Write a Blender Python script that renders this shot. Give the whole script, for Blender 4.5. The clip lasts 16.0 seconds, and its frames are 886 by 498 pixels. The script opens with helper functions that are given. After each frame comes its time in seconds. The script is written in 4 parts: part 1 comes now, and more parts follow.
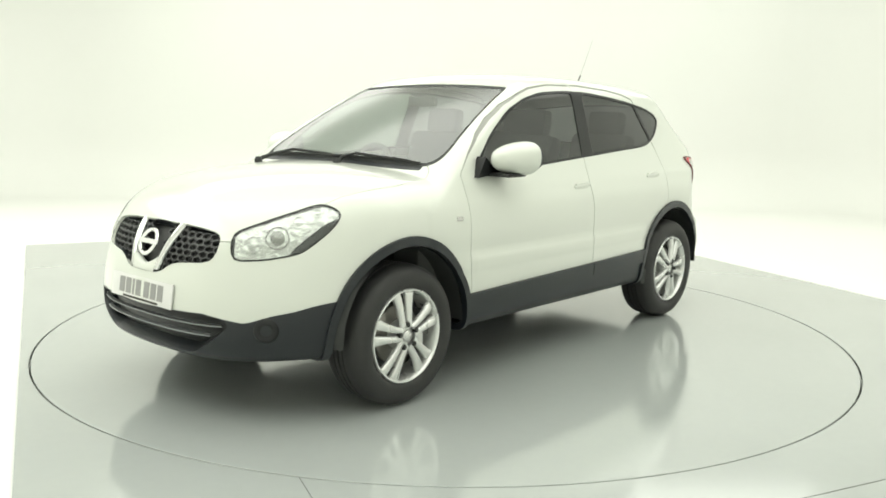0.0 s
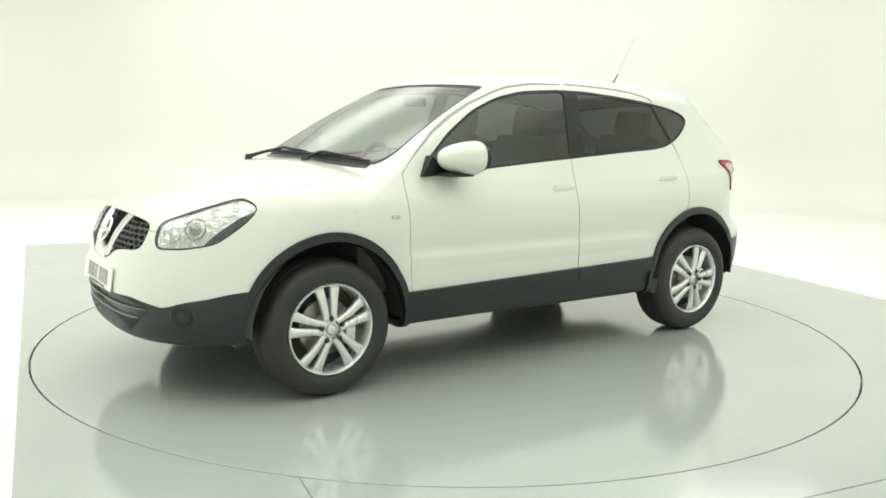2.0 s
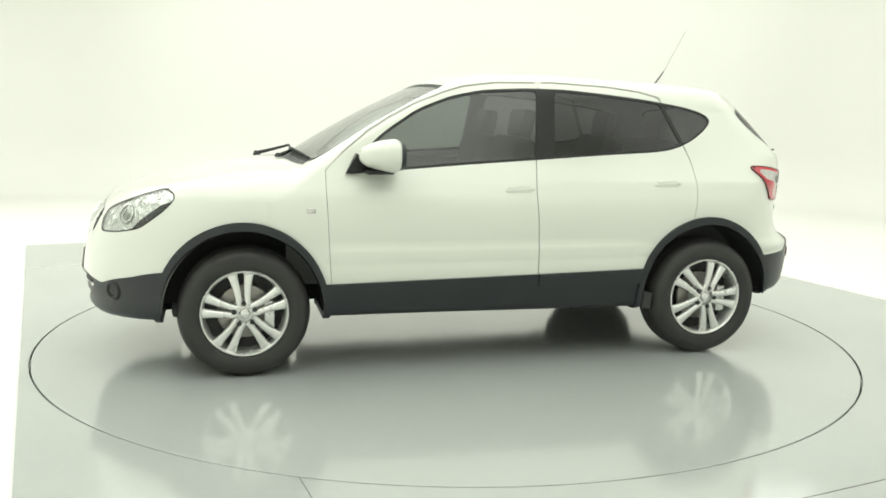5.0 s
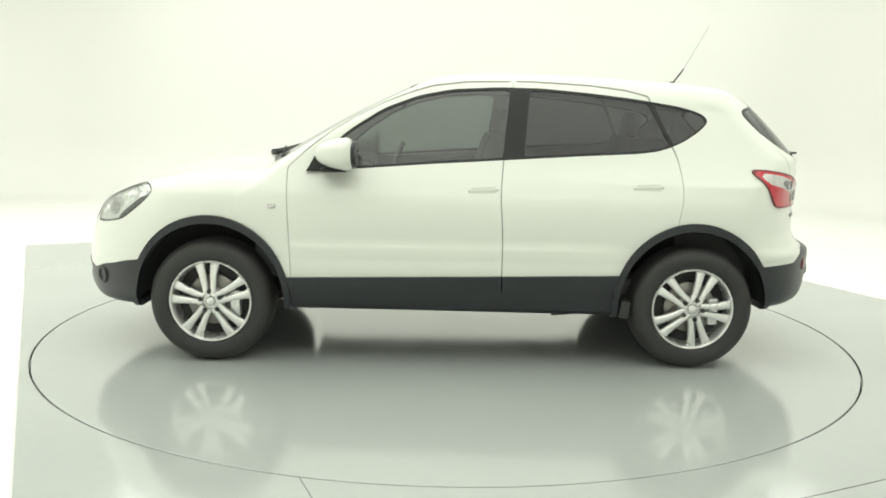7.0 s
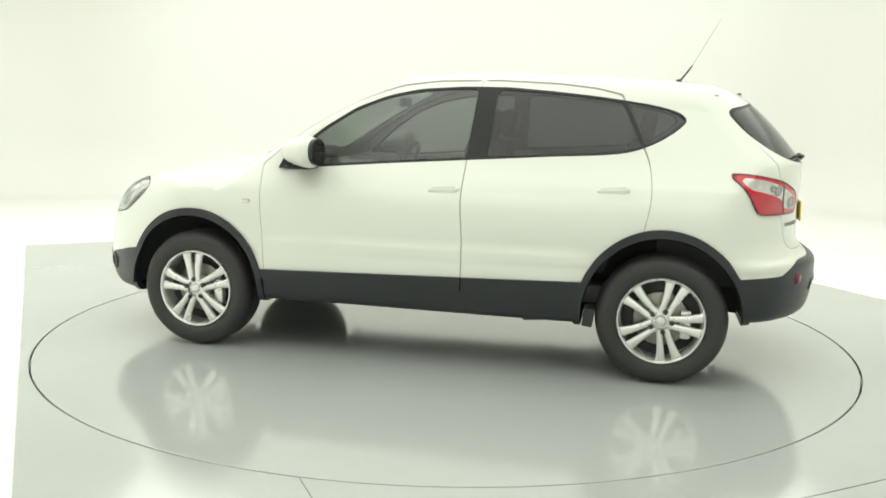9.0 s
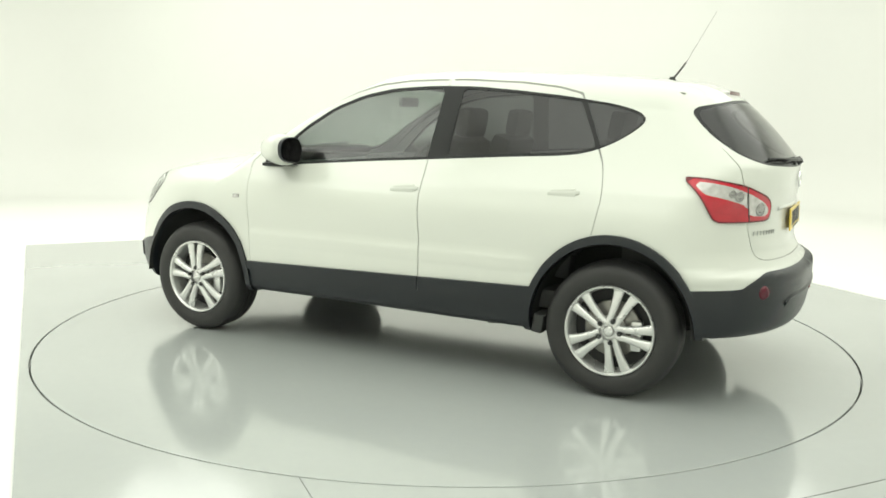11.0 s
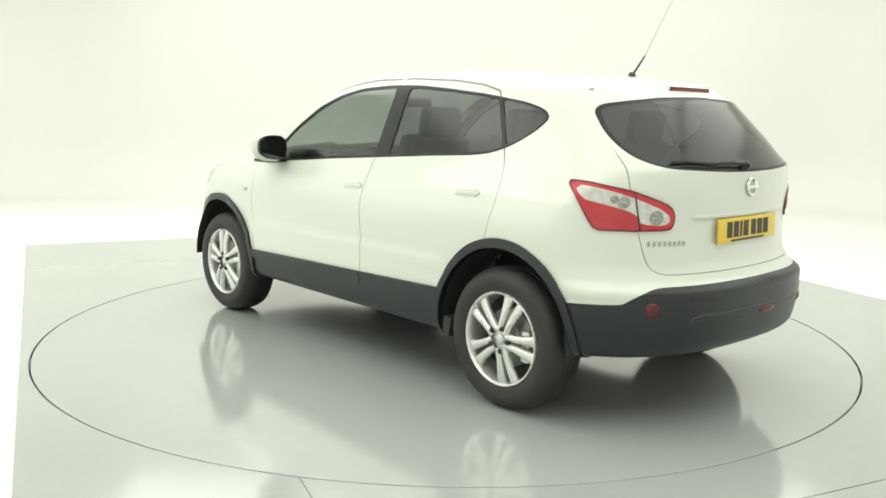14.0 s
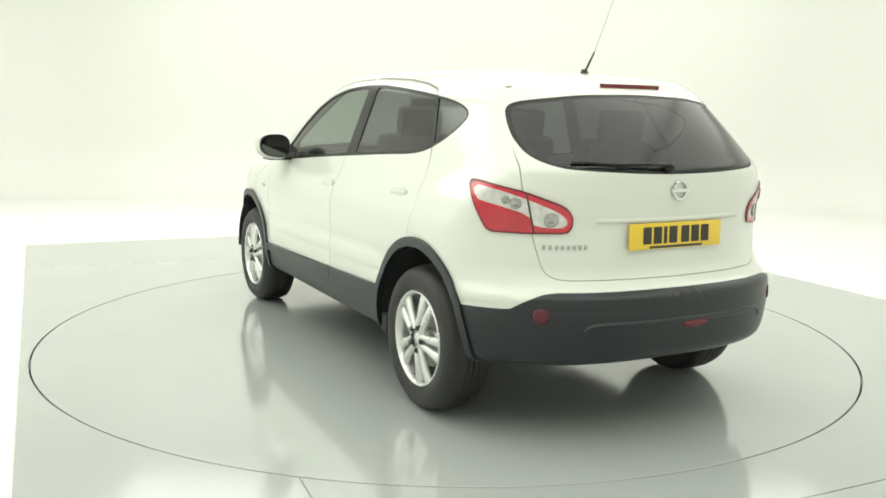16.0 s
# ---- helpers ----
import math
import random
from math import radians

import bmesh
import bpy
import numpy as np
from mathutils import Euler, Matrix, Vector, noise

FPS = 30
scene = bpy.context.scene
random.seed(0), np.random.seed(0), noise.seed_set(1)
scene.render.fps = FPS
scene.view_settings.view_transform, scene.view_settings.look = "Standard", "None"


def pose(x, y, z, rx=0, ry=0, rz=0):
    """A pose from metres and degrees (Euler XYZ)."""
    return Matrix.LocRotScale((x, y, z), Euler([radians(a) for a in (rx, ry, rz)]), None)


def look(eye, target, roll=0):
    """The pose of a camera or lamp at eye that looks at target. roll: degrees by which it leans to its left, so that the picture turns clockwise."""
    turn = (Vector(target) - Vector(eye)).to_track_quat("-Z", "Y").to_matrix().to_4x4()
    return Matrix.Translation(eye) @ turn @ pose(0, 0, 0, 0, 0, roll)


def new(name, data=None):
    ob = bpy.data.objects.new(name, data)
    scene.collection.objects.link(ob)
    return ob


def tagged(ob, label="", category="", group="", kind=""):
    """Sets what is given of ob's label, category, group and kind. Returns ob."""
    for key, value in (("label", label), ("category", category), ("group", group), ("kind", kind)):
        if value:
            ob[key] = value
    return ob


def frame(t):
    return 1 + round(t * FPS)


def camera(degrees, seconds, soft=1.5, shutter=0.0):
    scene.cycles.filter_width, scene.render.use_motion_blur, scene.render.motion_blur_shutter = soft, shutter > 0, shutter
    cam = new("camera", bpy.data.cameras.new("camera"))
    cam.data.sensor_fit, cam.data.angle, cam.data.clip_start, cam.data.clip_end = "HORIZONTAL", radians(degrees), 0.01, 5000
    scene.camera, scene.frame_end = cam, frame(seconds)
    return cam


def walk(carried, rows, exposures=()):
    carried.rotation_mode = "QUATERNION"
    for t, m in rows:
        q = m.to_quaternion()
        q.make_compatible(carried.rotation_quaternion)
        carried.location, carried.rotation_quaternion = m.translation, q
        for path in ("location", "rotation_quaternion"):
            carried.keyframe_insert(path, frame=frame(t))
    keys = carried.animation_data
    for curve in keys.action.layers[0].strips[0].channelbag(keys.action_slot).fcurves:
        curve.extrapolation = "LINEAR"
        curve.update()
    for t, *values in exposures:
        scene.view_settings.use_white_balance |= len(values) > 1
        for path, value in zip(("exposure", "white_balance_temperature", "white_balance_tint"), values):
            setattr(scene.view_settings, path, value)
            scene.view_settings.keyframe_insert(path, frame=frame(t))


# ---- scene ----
# Camera: it stands still before the turntable.
cam = camera(54.63, 16.0, soft=1.7)
EYE, TILT, PAN, LEAN = (0.0, -5.466, 1.359), -8.93, 0.279, 1.114
VIEW = pose(*EYE, 0, 0, PAN) @ pose(0, 0, 0, 90 + TILT, 0, 0) @ pose(0, 0, 0, 0, 0, LEAN)
walk(cam, [(0.0, VIEW), (16.0, VIEW)], exposures=[(0.0, 0.0), (16.0, 0.0)])

# The turntable turns clockwise (seen from above) at an even rate; the car stands on it.
TURN_START, TURN_RATE = 229.01, -6.868
CAR_OFF = (0.0189, -0.0265)
TABLE_RADIUS = 2.456


def node_material(name):
    m = bpy.data.materials.new(name)
    m.use_nodes = True
    return m, m.node_tree, m.node_tree.nodes["Principled BSDF"]


# ---- world and lights ----
world = bpy.data.worlds.new("studio_world")
world.use_nodes = True
world.node_tree.nodes["Background"].inputs[0].default_value = (0.93, 1.0, 0.88, 1)
world.node_tree.nodes["Background"].inputs[1].default_value = 0.05
scene.world = world
LAMP_TINT = (0.98, 1.0, 0.93)


def softbox(name, x, y, z, sx, sy, watts, aim=None):
    d = bpy.data.lights.new(name, "AREA")
    d.shape, d.size, d.size_y, d.energy, d.color = "RECTANGLE", sx, sy, watts, LAMP_TINT
    ob = new(name, d)
    ob.matrix_world = look((x, y, z), aim or (x, y, 0)) if aim else pose(x, y, z)
    return ob


softbox("overhead_softbox", 0.0, -0.8, 4.85, 8.0, 8.0, 272)
softbox("back_softbox", 0.5, 6.6, 4.6, 11.0, 2.6, 140)
softbox("left_softbox", -5.6, 0.5, 4.6, 2.8, 9.0, 185)
softbox("right_softbox", 5.4, 0.5, 4.6, 2.8, 9.0, 88)
# Unseen fill light, added above the camera to make up the overall level.
softbox("front_fill", 0.0, -5.6, 4.6, 7.0, 2.4, 55)


# ---- materials ----
def surface(name, color, rough, metal=0.0, vary=0.06, scale=6.0, fine=60.0, bump=0.0, coat=0.0, spec=0.5, rough_vary=0.06, alpha_dist=0.002, coat_rough=0.05):
    m, nt, b = node_material(name)
    tc = nt.nodes.new("ShaderNodeTexCoord")
    big, small, mix = nt.nodes.new("ShaderNodeTexNoise"), nt.nodes.new("ShaderNodeTexNoise"), nt.nodes.new("ShaderNodeMath")
    big.inputs["Scale"].default_value, small.inputs["Scale"].default_value = scale, fine
    big.inputs["Detail"].default_value, small.inputs["Detail"].default_value = 4, 3
    nt.links.new(tc.outputs["Object"], big.inputs["Vector"])
    nt.links.new(tc.outputs["Object"], small.inputs["Vector"])
    mix.operation = "MULTIPLY_ADD"
    nt.links.new(small.outputs["Fac"], mix.inputs[0])
    mix.inputs[1].default_value = 0.4
    nt.links.new(big.outputs["Fac"], mix.inputs[2])
    ramp = nt.nodes.new("ShaderNodeMapRange")
    ramp.inputs["From Min"].default_value, ramp.inputs["From Max"].default_value = 0.2, 1.15
    nt.links.new(mix.outputs[0], ramp.inputs["Value"])
    col = nt.nodes.new("ShaderNodeMix")
    col.data_type = "RGBA"
    col.inputs["A"].default_value = (*[c * (1 - vary) for c in color], 1)
    col.inputs["B"].default_value = (*[min(1, c * (1 + vary)) for c in color], 1)
    nt.links.new(ramp.outputs[0], col.inputs["Factor"])
    nt.links.new(col.outputs["Result"], b.inputs["Base Color"])
    r = nt.nodes.new("ShaderNodeMapRange")
    r.inputs["To Min"].default_value, r.inputs["To Max"].default_value = max(0.02, rough - rough_vary), min(1, rough + rough_vary)
    nt.links.new(big.outputs["Fac"], r.inputs["Value"])
    nt.links.new(r.outputs[0], b.inputs["Roughness"])
    b.inputs["Metallic"].default_value = metal
    b.inputs["Coat Weight"].default_value = coat
    b.inputs["Coat Roughness"].default_value = coat_rough
    b.inputs["Specular IOR Level"].default_value = spec
    if bump:
        bp = nt.nodes.new("ShaderNodeBump")
        bp.inputs["Strength"].default_value, bp.inputs["Distance"].default_value = bump, alpha_dist
        nt.links.new(small.outputs["Fac"], bp.inputs["Height"])
        nt.links.new(bp.outputs[0], b.inputs["Normal"])
    return m


def glass(name, tint, gloss_rough=0.10, r0=0.08):
    """Thin pane: tinted see-through with mirror gloss that grows towards grazing angles (both faces of the pane together)."""
    m, nt, b = node_material(name)
    nt.nodes.remove(b)
    out = nt.nodes["Material Output"]
    tr, gl, mx, fr = (nt.nodes.new(n) for n in ("ShaderNodeBsdfTransparent", "ShaderNodeBsdfGlossy", "ShaderNodeMixShader", "ShaderNodeLayerWeight"))
    tr.inputs[0].default_value = (*tint, 1)
    gl.inputs["Roughness"].default_value = gloss_rough
    fr.inputs[0].default_value = 0.5
    pw, ma = nt.nodes.new("ShaderNodeMath"), nt.nodes.new("ShaderNodeMath")
    pw.operation, ma.operation = "POWER", "MULTIPLY_ADD"
    pw.inputs[1].default_value, ma.inputs[1].default_value, ma.inputs[2].default_value = 4.0, 1 - r0, r0
    nt.links.new(fr.outputs["Facing"], pw.inputs[0])
    nt.links.new(pw.outputs[0], ma.inputs[0])
    nt.links.new(ma.outputs[0], mx.inputs[0])
    nt.links.new(tr.outputs[0], mx.inputs[1])
    nt.links.new(gl.outputs[0], mx.inputs[2])
    nt.links.new(mx.outputs[0], out.inputs[0])
    return m


M_PAINT = surface("white_car_paint", (0.695, 0.72, 0.652), 0.30, vary=0.012, coat=0.8, scale=1.2, fine=2.5, rough_vary=0.03)
M_CLAD = surface("dark_grey_textured_plastic", (0.0112, 0.0140, 0.0170), 0.35, vary=0.15, bump=0.25, fine=400)
M_GLOSSBLACK = surface("gloss_black_trim", (0.012, 0.013, 0.013), 0.35, vary=0.1, spec=0.35)
M_SEAL = surface("dark_rubber_seal", (0.03, 0.032, 0.03), 0.7, vary=0.1)
M_PANELGAP = surface("panel_gap_rubber", (0.33, 0.335, 0.31), 0.8, vary=0.1)
M_TYRE = surface("tyre_rubber", (0.024, 0.024, 0.023), 0.58, vary=0.2, bump=0.3, fine=120, scale=9)
M_ALLOY = surface("silver_alloy", (0.72, 0.73, 0.71), 0.28, metal=0.65, vary=0.05)
M_STEEL = surface("brake_steel", (0.28, 0.27, 0.25), 0.4, metal=0.9, vary=0.2, scale=20)
M_DARKMETAL = surface("dark_underbody_metal", (0.035, 0.035, 0.034), 0.6, vary=0.3, scale=10)
M_CHROME = surface("chrome", (0.75, 0.76, 0.75), 0.12, metal=1.0, vary=0.03)
M_GREYSLAT = surface("grey_slat", (0.20, 0.21, 0.21), 0.35, metal=0.4)
# Front plate ink: glare on the characters is painted in as mid-grey.
M_GLAREINK = surface("glare_paled_ink", (0.30, 0.30, 0.29), 0.5)
M_REFLECTOR = surface("deep_red_reflector", (0.10, 0.006, 0.018), 0.2, vary=0.1)
M_MIRROR = surface("mirror_glass", (0.10, 0.10, 0.098), 0.03, metal=1.0, vary=0.02, rough_vary=0.01)
M_HEADSHELL = surface("headlamp_reflector", (0.66, 0.67, 0.66), 0.14, metal=0.85, vary=0.4, scale=16, bump=1.0, fine=34, alpha_dist=0.012)
M_LENS = glass("clear_lens", (0.92, 0.94, 0.92), 0.14, r0=0.10)
M_SMOKED = surface("smoked_lamp_bowl", (0.33, 0.33, 0.32), 0.18, metal=0.8, vary=0.4, scale=50)
M_RED = surface("red_lamp_lens", (0.50, 0.012, 0.028), 0.15, vary=0.3, scale=9, coat=0.5)
M_CLEARLAMP = surface("silver_lamp_insert", (0.58, 0.57, 0.55), 0.20, metal=0.5, vary=0.35, scale=35)
M_DARKRED = surface("dark_red_lamp", (0.13, 0.012, 0.017), 0.2, vary=0.1)
M_SCREEN = glass("windscreen_glass", (0.80, 0.90, 0.83), 0.16, r0=0.22)
M_DOORGLASS = glass("door_glass", (0.31, 0.345, 0.325), 0.16, r0=0.098)
M_PRIVACY = glass("privacy_glass", (0.17, 0.175, 0.178), 0.16, r0=0.065)
M_TRIM_IN = surface("dark_cabin_plastic", (0.075, 0.077, 0.074), 0.7, vary=0.15, bump=0.2, fine=200)
M_CLOTH = surface("charcoal_seat_cloth", (0.085, 0.088, 0.087), 0.9, vary=0.25, bump=0.4, fine=300)
M_HEADLINER = surface("pale_headliner", (0.55, 0.55, 0.52), 0.95, vary=0.04)
M_YELLOW = surface("yellow_plate", (0.80, 0.56, 0.04), 0.35, vary=0.05, coat=0.3)
M_WHITEPLATE = surface("white_plate", (0.74, 0.74, 0.72), 0.35, vary=0.03, coat=0.3)
M_INK = surface("black_ink", (0.03, 0.028, 0.02), 0.5)
M_GREYINK = surface("pale_grey_badge", (0.42, 0.43, 0.42), 0.3, metal=0.6)
M_FLOOR = surface("grey_gloss_platform", (0.44, 0.468, 0.450), 0.125, vary=0.04, scale=1.3, fine=18, rough_vary=0.03, spec=0.5, bump=0.02, coat=0.75, coat_rough=0.10)
M_GAP = surface("dark_table_gap", (0.03, 0.035, 0.03), 0.8)
M_WALL = surface("white_studio_paint", (0.86, 0.865, 0.83), 0.85, vary=0.012, scale=0.7, fine=6)


# ---- mesh helpers ----
def mesh_object(name, verts, faces, mat, parent=None, label="", smooth=True):
    me = bpy.data.meshes.new(name)
    me.from_pydata([tuple(map(float, v)) for v in verts], [], [tuple(map(int, f)) for f in faces])
    me.validate()
    if smooth:
        me.polygons.foreach_set("use_smooth", [True] * len(me.polygons))
    me.materials.append(mat)
    me.update()
    ob = new(name, me)
    if parent:
        ob.parent = parent
    return tagged(ob, label)


def part(name, bm, mat, parent=None, label="", smooth=None):
    """Link a bmesh as one mesh object under a thing or a part. smooth: angle in degrees under which edges are smoothed."""
    me = bpy.data.meshes.new(name)
    if smooth:
        for f in bm.faces:
            f.smooth = True
        for e in bm.edges:
            if len(e.link_faces) == 2 and e.calc_face_angle(0) > radians(smooth):
                e.smooth = False
    bm.to_mesh(me)
    bm.free()
    me.materials.append(mat)
    ob = new(name, me)
    if parent:
        ob.parent = parent
    return tagged(ob, label)


def box(bm, c, s, bevel=0.0, m=None, seg=2):
    geo = bmesh.ops.create_cube(bm, size=1.0)
    vs = geo["verts"]
    bmesh.ops.scale(bm, vec=s, verts=vs)
    if bevel:
        es = list({e for v in vs for e in v.link_edges})
        r = bmesh.ops.bevel(bm, geom=es, offset=bevel, segments=seg, affect="EDGES", profile=0.6)
        vs = list({v for f in r["faces"] for v in f.verts} | {v for v in vs if v.is_valid})
    bmesh.ops.transform(bm, matrix=Matrix.Translation(c) @ (m or Matrix()), verts=vs)
    return vs


def lathe(bm, profile, steps, axis="y", m=None):
    """Turn (radius, along) pairs round an axis."""
    rings, n = [], len(profile)
    for i in range(steps):
        a = 2 * math.pi * i / steps
        c, s = math.cos(a), math.sin(a)
        ring = []
        for r, h in profile:
            p = Vector((r * c, h, r * s)) if axis == "y" else Vector((r * c, r * s, h))
            ring.append(bm.verts.new(m @ p if m else p))
        rings.append(ring)
    for i in range(steps):
        a, b = rings[i], rings[(i + 1) % steps]
        for j in range(n - 1):
            bm.faces.new((a[j], b[j], b[j + 1], a[j + 1]))
    return rings


def tube(bm, pts, radius, steps=8, taper=1.0):
    pts = [Vector(p) for p in pts]
    rings = []
    for i, p in enumerate(pts):
        d = (pts[min(i + 1, len(pts) - 1)] - pts[max(i - 1, 0)]).normalized()
        q = d.to_track_quat("Z", "Y").to_matrix()
        r = radius * (1 + (taper - 1) * i / (len(pts) - 1))
        rings.append([bm.verts.new(p + q @ Vector((r * math.cos(2 * math.pi * k / steps), r * math.sin(2 * math.pi * k / steps), 0))) for k in range(steps)])
    for a, b in zip(rings, rings[1:]):
        for k in range(steps):
            bm.faces.new((a[k], a[(k + 1) % steps], b[(k + 1) % steps], b[k]))
    bm.faces.new(rings[0][::-1])
    bm.faces.new(rings[-1])


def prism(bm, outline, h0, h1, m=None):
    """Extrude a 2D outline from h0 to h1 along z, then place it by m."""
    m = m or Matrix()
    lo = [bm.verts.new(m @ Vector((x, y, h0))) for x, y in outline]
    hi = [bm.verts.new(m @ Vector((x, y, h1))) for x, y in outline]
    n = len(lo)
    for i in range(n):
        bm.faces.new((lo[i], lo[(i + 1) % n], hi[(i + 1) % n], hi[i]))
    bm.faces.new(lo[::-1])
    bm.faces.new(hi)


# ---- the studio ----
def build_studio():
    """White cyclorama: floor, walls with a coved foot and rounded corners, ceiling."""
    x0, x1, y0, y1, rc, cove, top = -7.6, 7.2, -7.5, 8.8, 1.6, 0.9, 5.0
    plan = []
    for cx, cy, a0 in ((x1 - rc, y1 - rc, 0), (x0 + rc, y1 - rc, 90), (x0 + rc, y0 + rc, 180), (x1 - rc, y0 + rc, 270)):
        for k in range(13):
            a = radians(a0 + 90 * k / 12)
            plan.append((cx, cy, math.cos(a), math.sin(a)))
    bm = bmesh.new()
    prof = [(cove * (1 - math.sin(radians(a))), cove * (1 - math.cos(radians(a)))) for a in range(0, 91, 9)] + [(0, 1.6), (0, 2.6), (0, top)]
    rings = [[bm.verts.new((cx + (rc - d) * c, cy + (rc - d) * s, z - FLOOR_DROP)) for d, z in prof] for cx, cy, c, s in plan]
    for i in range(len(rings)):
        a, b = rings[i], rings[(i + 1) % len(rings)]
        for j in range(len(prof) - 1):
            bm.faces.new((b[j], a[j], a[j + 1], b[j + 1]))
    tagged(part("wall_cyclorama", bm, M_WALL, smooth=40), "white painted studio backdrop wall with curved foot", "wall", kind="structure")
    bm = bmesh.new()
    bm.faces.new([bm.verts.new((cx + (rc - cove) * c, cy + (rc - cove) * s, -FLOOR_DROP)) for cx, cy, c, s in plan])
    bmesh.ops.triangulate(bm, faces=bm.faces[:])
    tagged(part("floor", bm, M_WALL), "white painted studio floor", "floor", kind="structure")
    bm = bmesh.new()
    bm.faces.new([bm.verts.new((cx + rc * c, cy + rc * s, top - FLOOR_DROP)) for cx, cy, c, s in plan][::-1])
    tagged(part("ceiling", bm, M_WALL), "white painted studio ceiling", "ceiling", kind="structure")


FLOOR_DROP, TABLE_Z = 0.04, -0.008


def build_platform():
    """Grey platform with a round opening in which the turntable turns."""
    corners = [(-4.195, 2.949), (1.398, 5.654), (4.90, -2.13), (-0.54, -4.66)]
    n = 160
    bm = bmesh.new()
    r = TABLE_RADIUS + 0.0055
    inner = [(r * math.cos(2 * math.pi * i / n), r * math.sin(2 * math.pi * i / n)) for i in range(n)]

    def out(a):
        d = Vector((math.cos(a), math.sin(a)))
        best = 99
        for (ax, ay), (bx, by) in zip(corners, corners[1:] + corners[:1]):
            e = Vector((bx - ax, by - ay))
            den = d.x * e.y - d.y * e.x
            if abs(den) < 1e-9:
                continue
            t = (ax * e.y - ay * e.x) / den
            s = (ax * d.y - ay * d.x) / den
            if t > 0 and -1e-6 <= s <= 1 + 1e-6:
                best = min(best, t)
        return d * best

    angles = [2 * math.pi * i / n for i in range(n)]
    outer = [out(a) for a in angles]
    for cx, cy in corners:
        a = math.atan2(cy, cx) % (2 * math.pi)
        k = min(range(n), key=lambda i: abs((angles[i] - a + math.pi) % (2 * math.pi) - math.pi))
        outer[k] = Vector((cx, cy))
    vi = [bm.verts.new((x, y, TABLE_Z)) for x, y in inner]
    vo = [bm.verts.new((p.x, p.y, TABLE_Z)) for p in outer]
    wi = [bm.verts.new((x, y, -FLOOR_DROP)) for x, y in inner]
    wo = [bm.verts.new((p.x, p.y, -FLOOR_DROP)) for p in outer]
    for i in range(n):
        j = (i + 1) % n
        bm.faces.new((vi[i], vo[i], vo[j], vi[j]))
        bm.faces.new((vo[i], wo[i], wo[j], vo[j]))
        bm.faces.new((wi[i], vi[i], vi[j], wi[j]))
    tagged(part("platform", bm, M_FLOOR), "glossy grey-green painted studio platform round the turntable", "platform", kind="structure")


def build_joints():
    """Joints between the platform's sheets: one along the front, one from it to the turntable."""
    filler = surface("joint_filler", (0.10, 0.107, 0.10), 0.5)
    for a, b, half in (((-0.541, -2.402), (-0.188, -3.20), 0.0018), ((-0.188, -3.20), (4.41, -1.035), 0.0026)):
        a, b = Vector(a), Vector(b)
        d = (b - a).normalized()
        n = Vector((-d.y, d.x)) * half
        bm = bmesh.new()
        prism(bm, [tuple(a - n), tuple(b - n), tuple(b + n), tuple(a + n)], TABLE_Z - 0.002, TABLE_Z + 0.0006)
        bmesh.ops.recalc_face_normals(bm, faces=bm.faces[:])
        tagged(part("trim_joint", bm, filler), "dark grey filler in the joint of the platform", "joint", kind="structure")


def build_turntable():
    table = new("turntable")
    tagged(table, "round glossy grey turntable flush with the platform", "turntable")
    n, r = 160, TABLE_RADIUS - 0.005
    bm = bmesh.new()
    lathe(bm, [(0.001, 0.0), (r * 0.5, 0.0), (r - 0.002, 0.0), (r, -0.002), (r, -0.03)], n, "z")
    part("disc", bm, M_FLOOR, table)
    bm = bmesh.new()
    lathe(bm, [(r - 0.02, -0.0315), (r + 0.0085, -0.0315)], n, "z")
    part("gap_ring", bm, M_GAP, table, "dark gap round the disc")
    return table


build_studio()
build_platform()
build_joints()
turntable = build_turntable()


# ---- the car's shell: one smooth solid, given by its outer faces, then cut into panels ----
# x forward from the middle of the wheelbase, y to the car's left, z up from the floor.
def curve(u, pts):
    """Smooth (monotone cubic) curve through (u, value) pairs."""
    p = np.array(sorted(pts), float)
    x, y = p[:, 0], p[:, 1]
    h, d = np.diff(x), np.diff(y) / np.diff(x)
    m = np.zeros(len(x))
    m[0], m[-1] = d[0], d[-1]
    for i in range(1, len(x) - 1):
        m[i] = 0 if d[i - 1] * d[i] <= 0 else 2 * d[i - 1] * d[i] / (d[i - 1] + d[i])
    u = np.clip(u, x[0], x[-1])
    k = np.clip(np.searchsorted(x, u) - 1, 0, len(x) - 2)
    t = (u - x[k]) / h[k]
    return (2 * t**3 - 3 * t**2 + 1) * y[k] + (t**3 - 2 * t**2 + t) * h[k] * m[k] + (3 * t**2 - 2 * t**3) * y[k + 1] + (t**3 - t**2) * h[k] * m[k + 1]


def spline(u, pts):
    """Natural cubic spline through (u, value) pairs, straight beyond its ends."""
    p = np.array(sorted(pts), float)
    x, y = p[:, 0], p[:, 1]
    n, h = len(x), np.diff(x)
    a, r = np.eye(n), np.zeros(n)
    for i in range(1, n - 1):
        a[i, i - 1:i + 2] = h[i - 1], 2 * (h[i - 1] + h[i]), h[i]
        r[i] = 6 * ((y[i + 1] - y[i]) / h[i] - (y[i] - y[i - 1]) / h[i - 1])
    m = np.linalg.solve(a, r)
    u = np.clip(u, x[0], x[-1])
    k = np.clip(np.searchsorted(x, u) - 1, 0, n - 2)
    s, t = x[k + 1] - u, u - x[k]
    return (m[k] * s**3 + m[k + 1] * t**3) / (6 * h[k]) + (y[k] / h[k] - m[k] * h[k] / 6) * s + (y[k + 1] / h[k] - m[k + 1] * h[k] / 6) * t


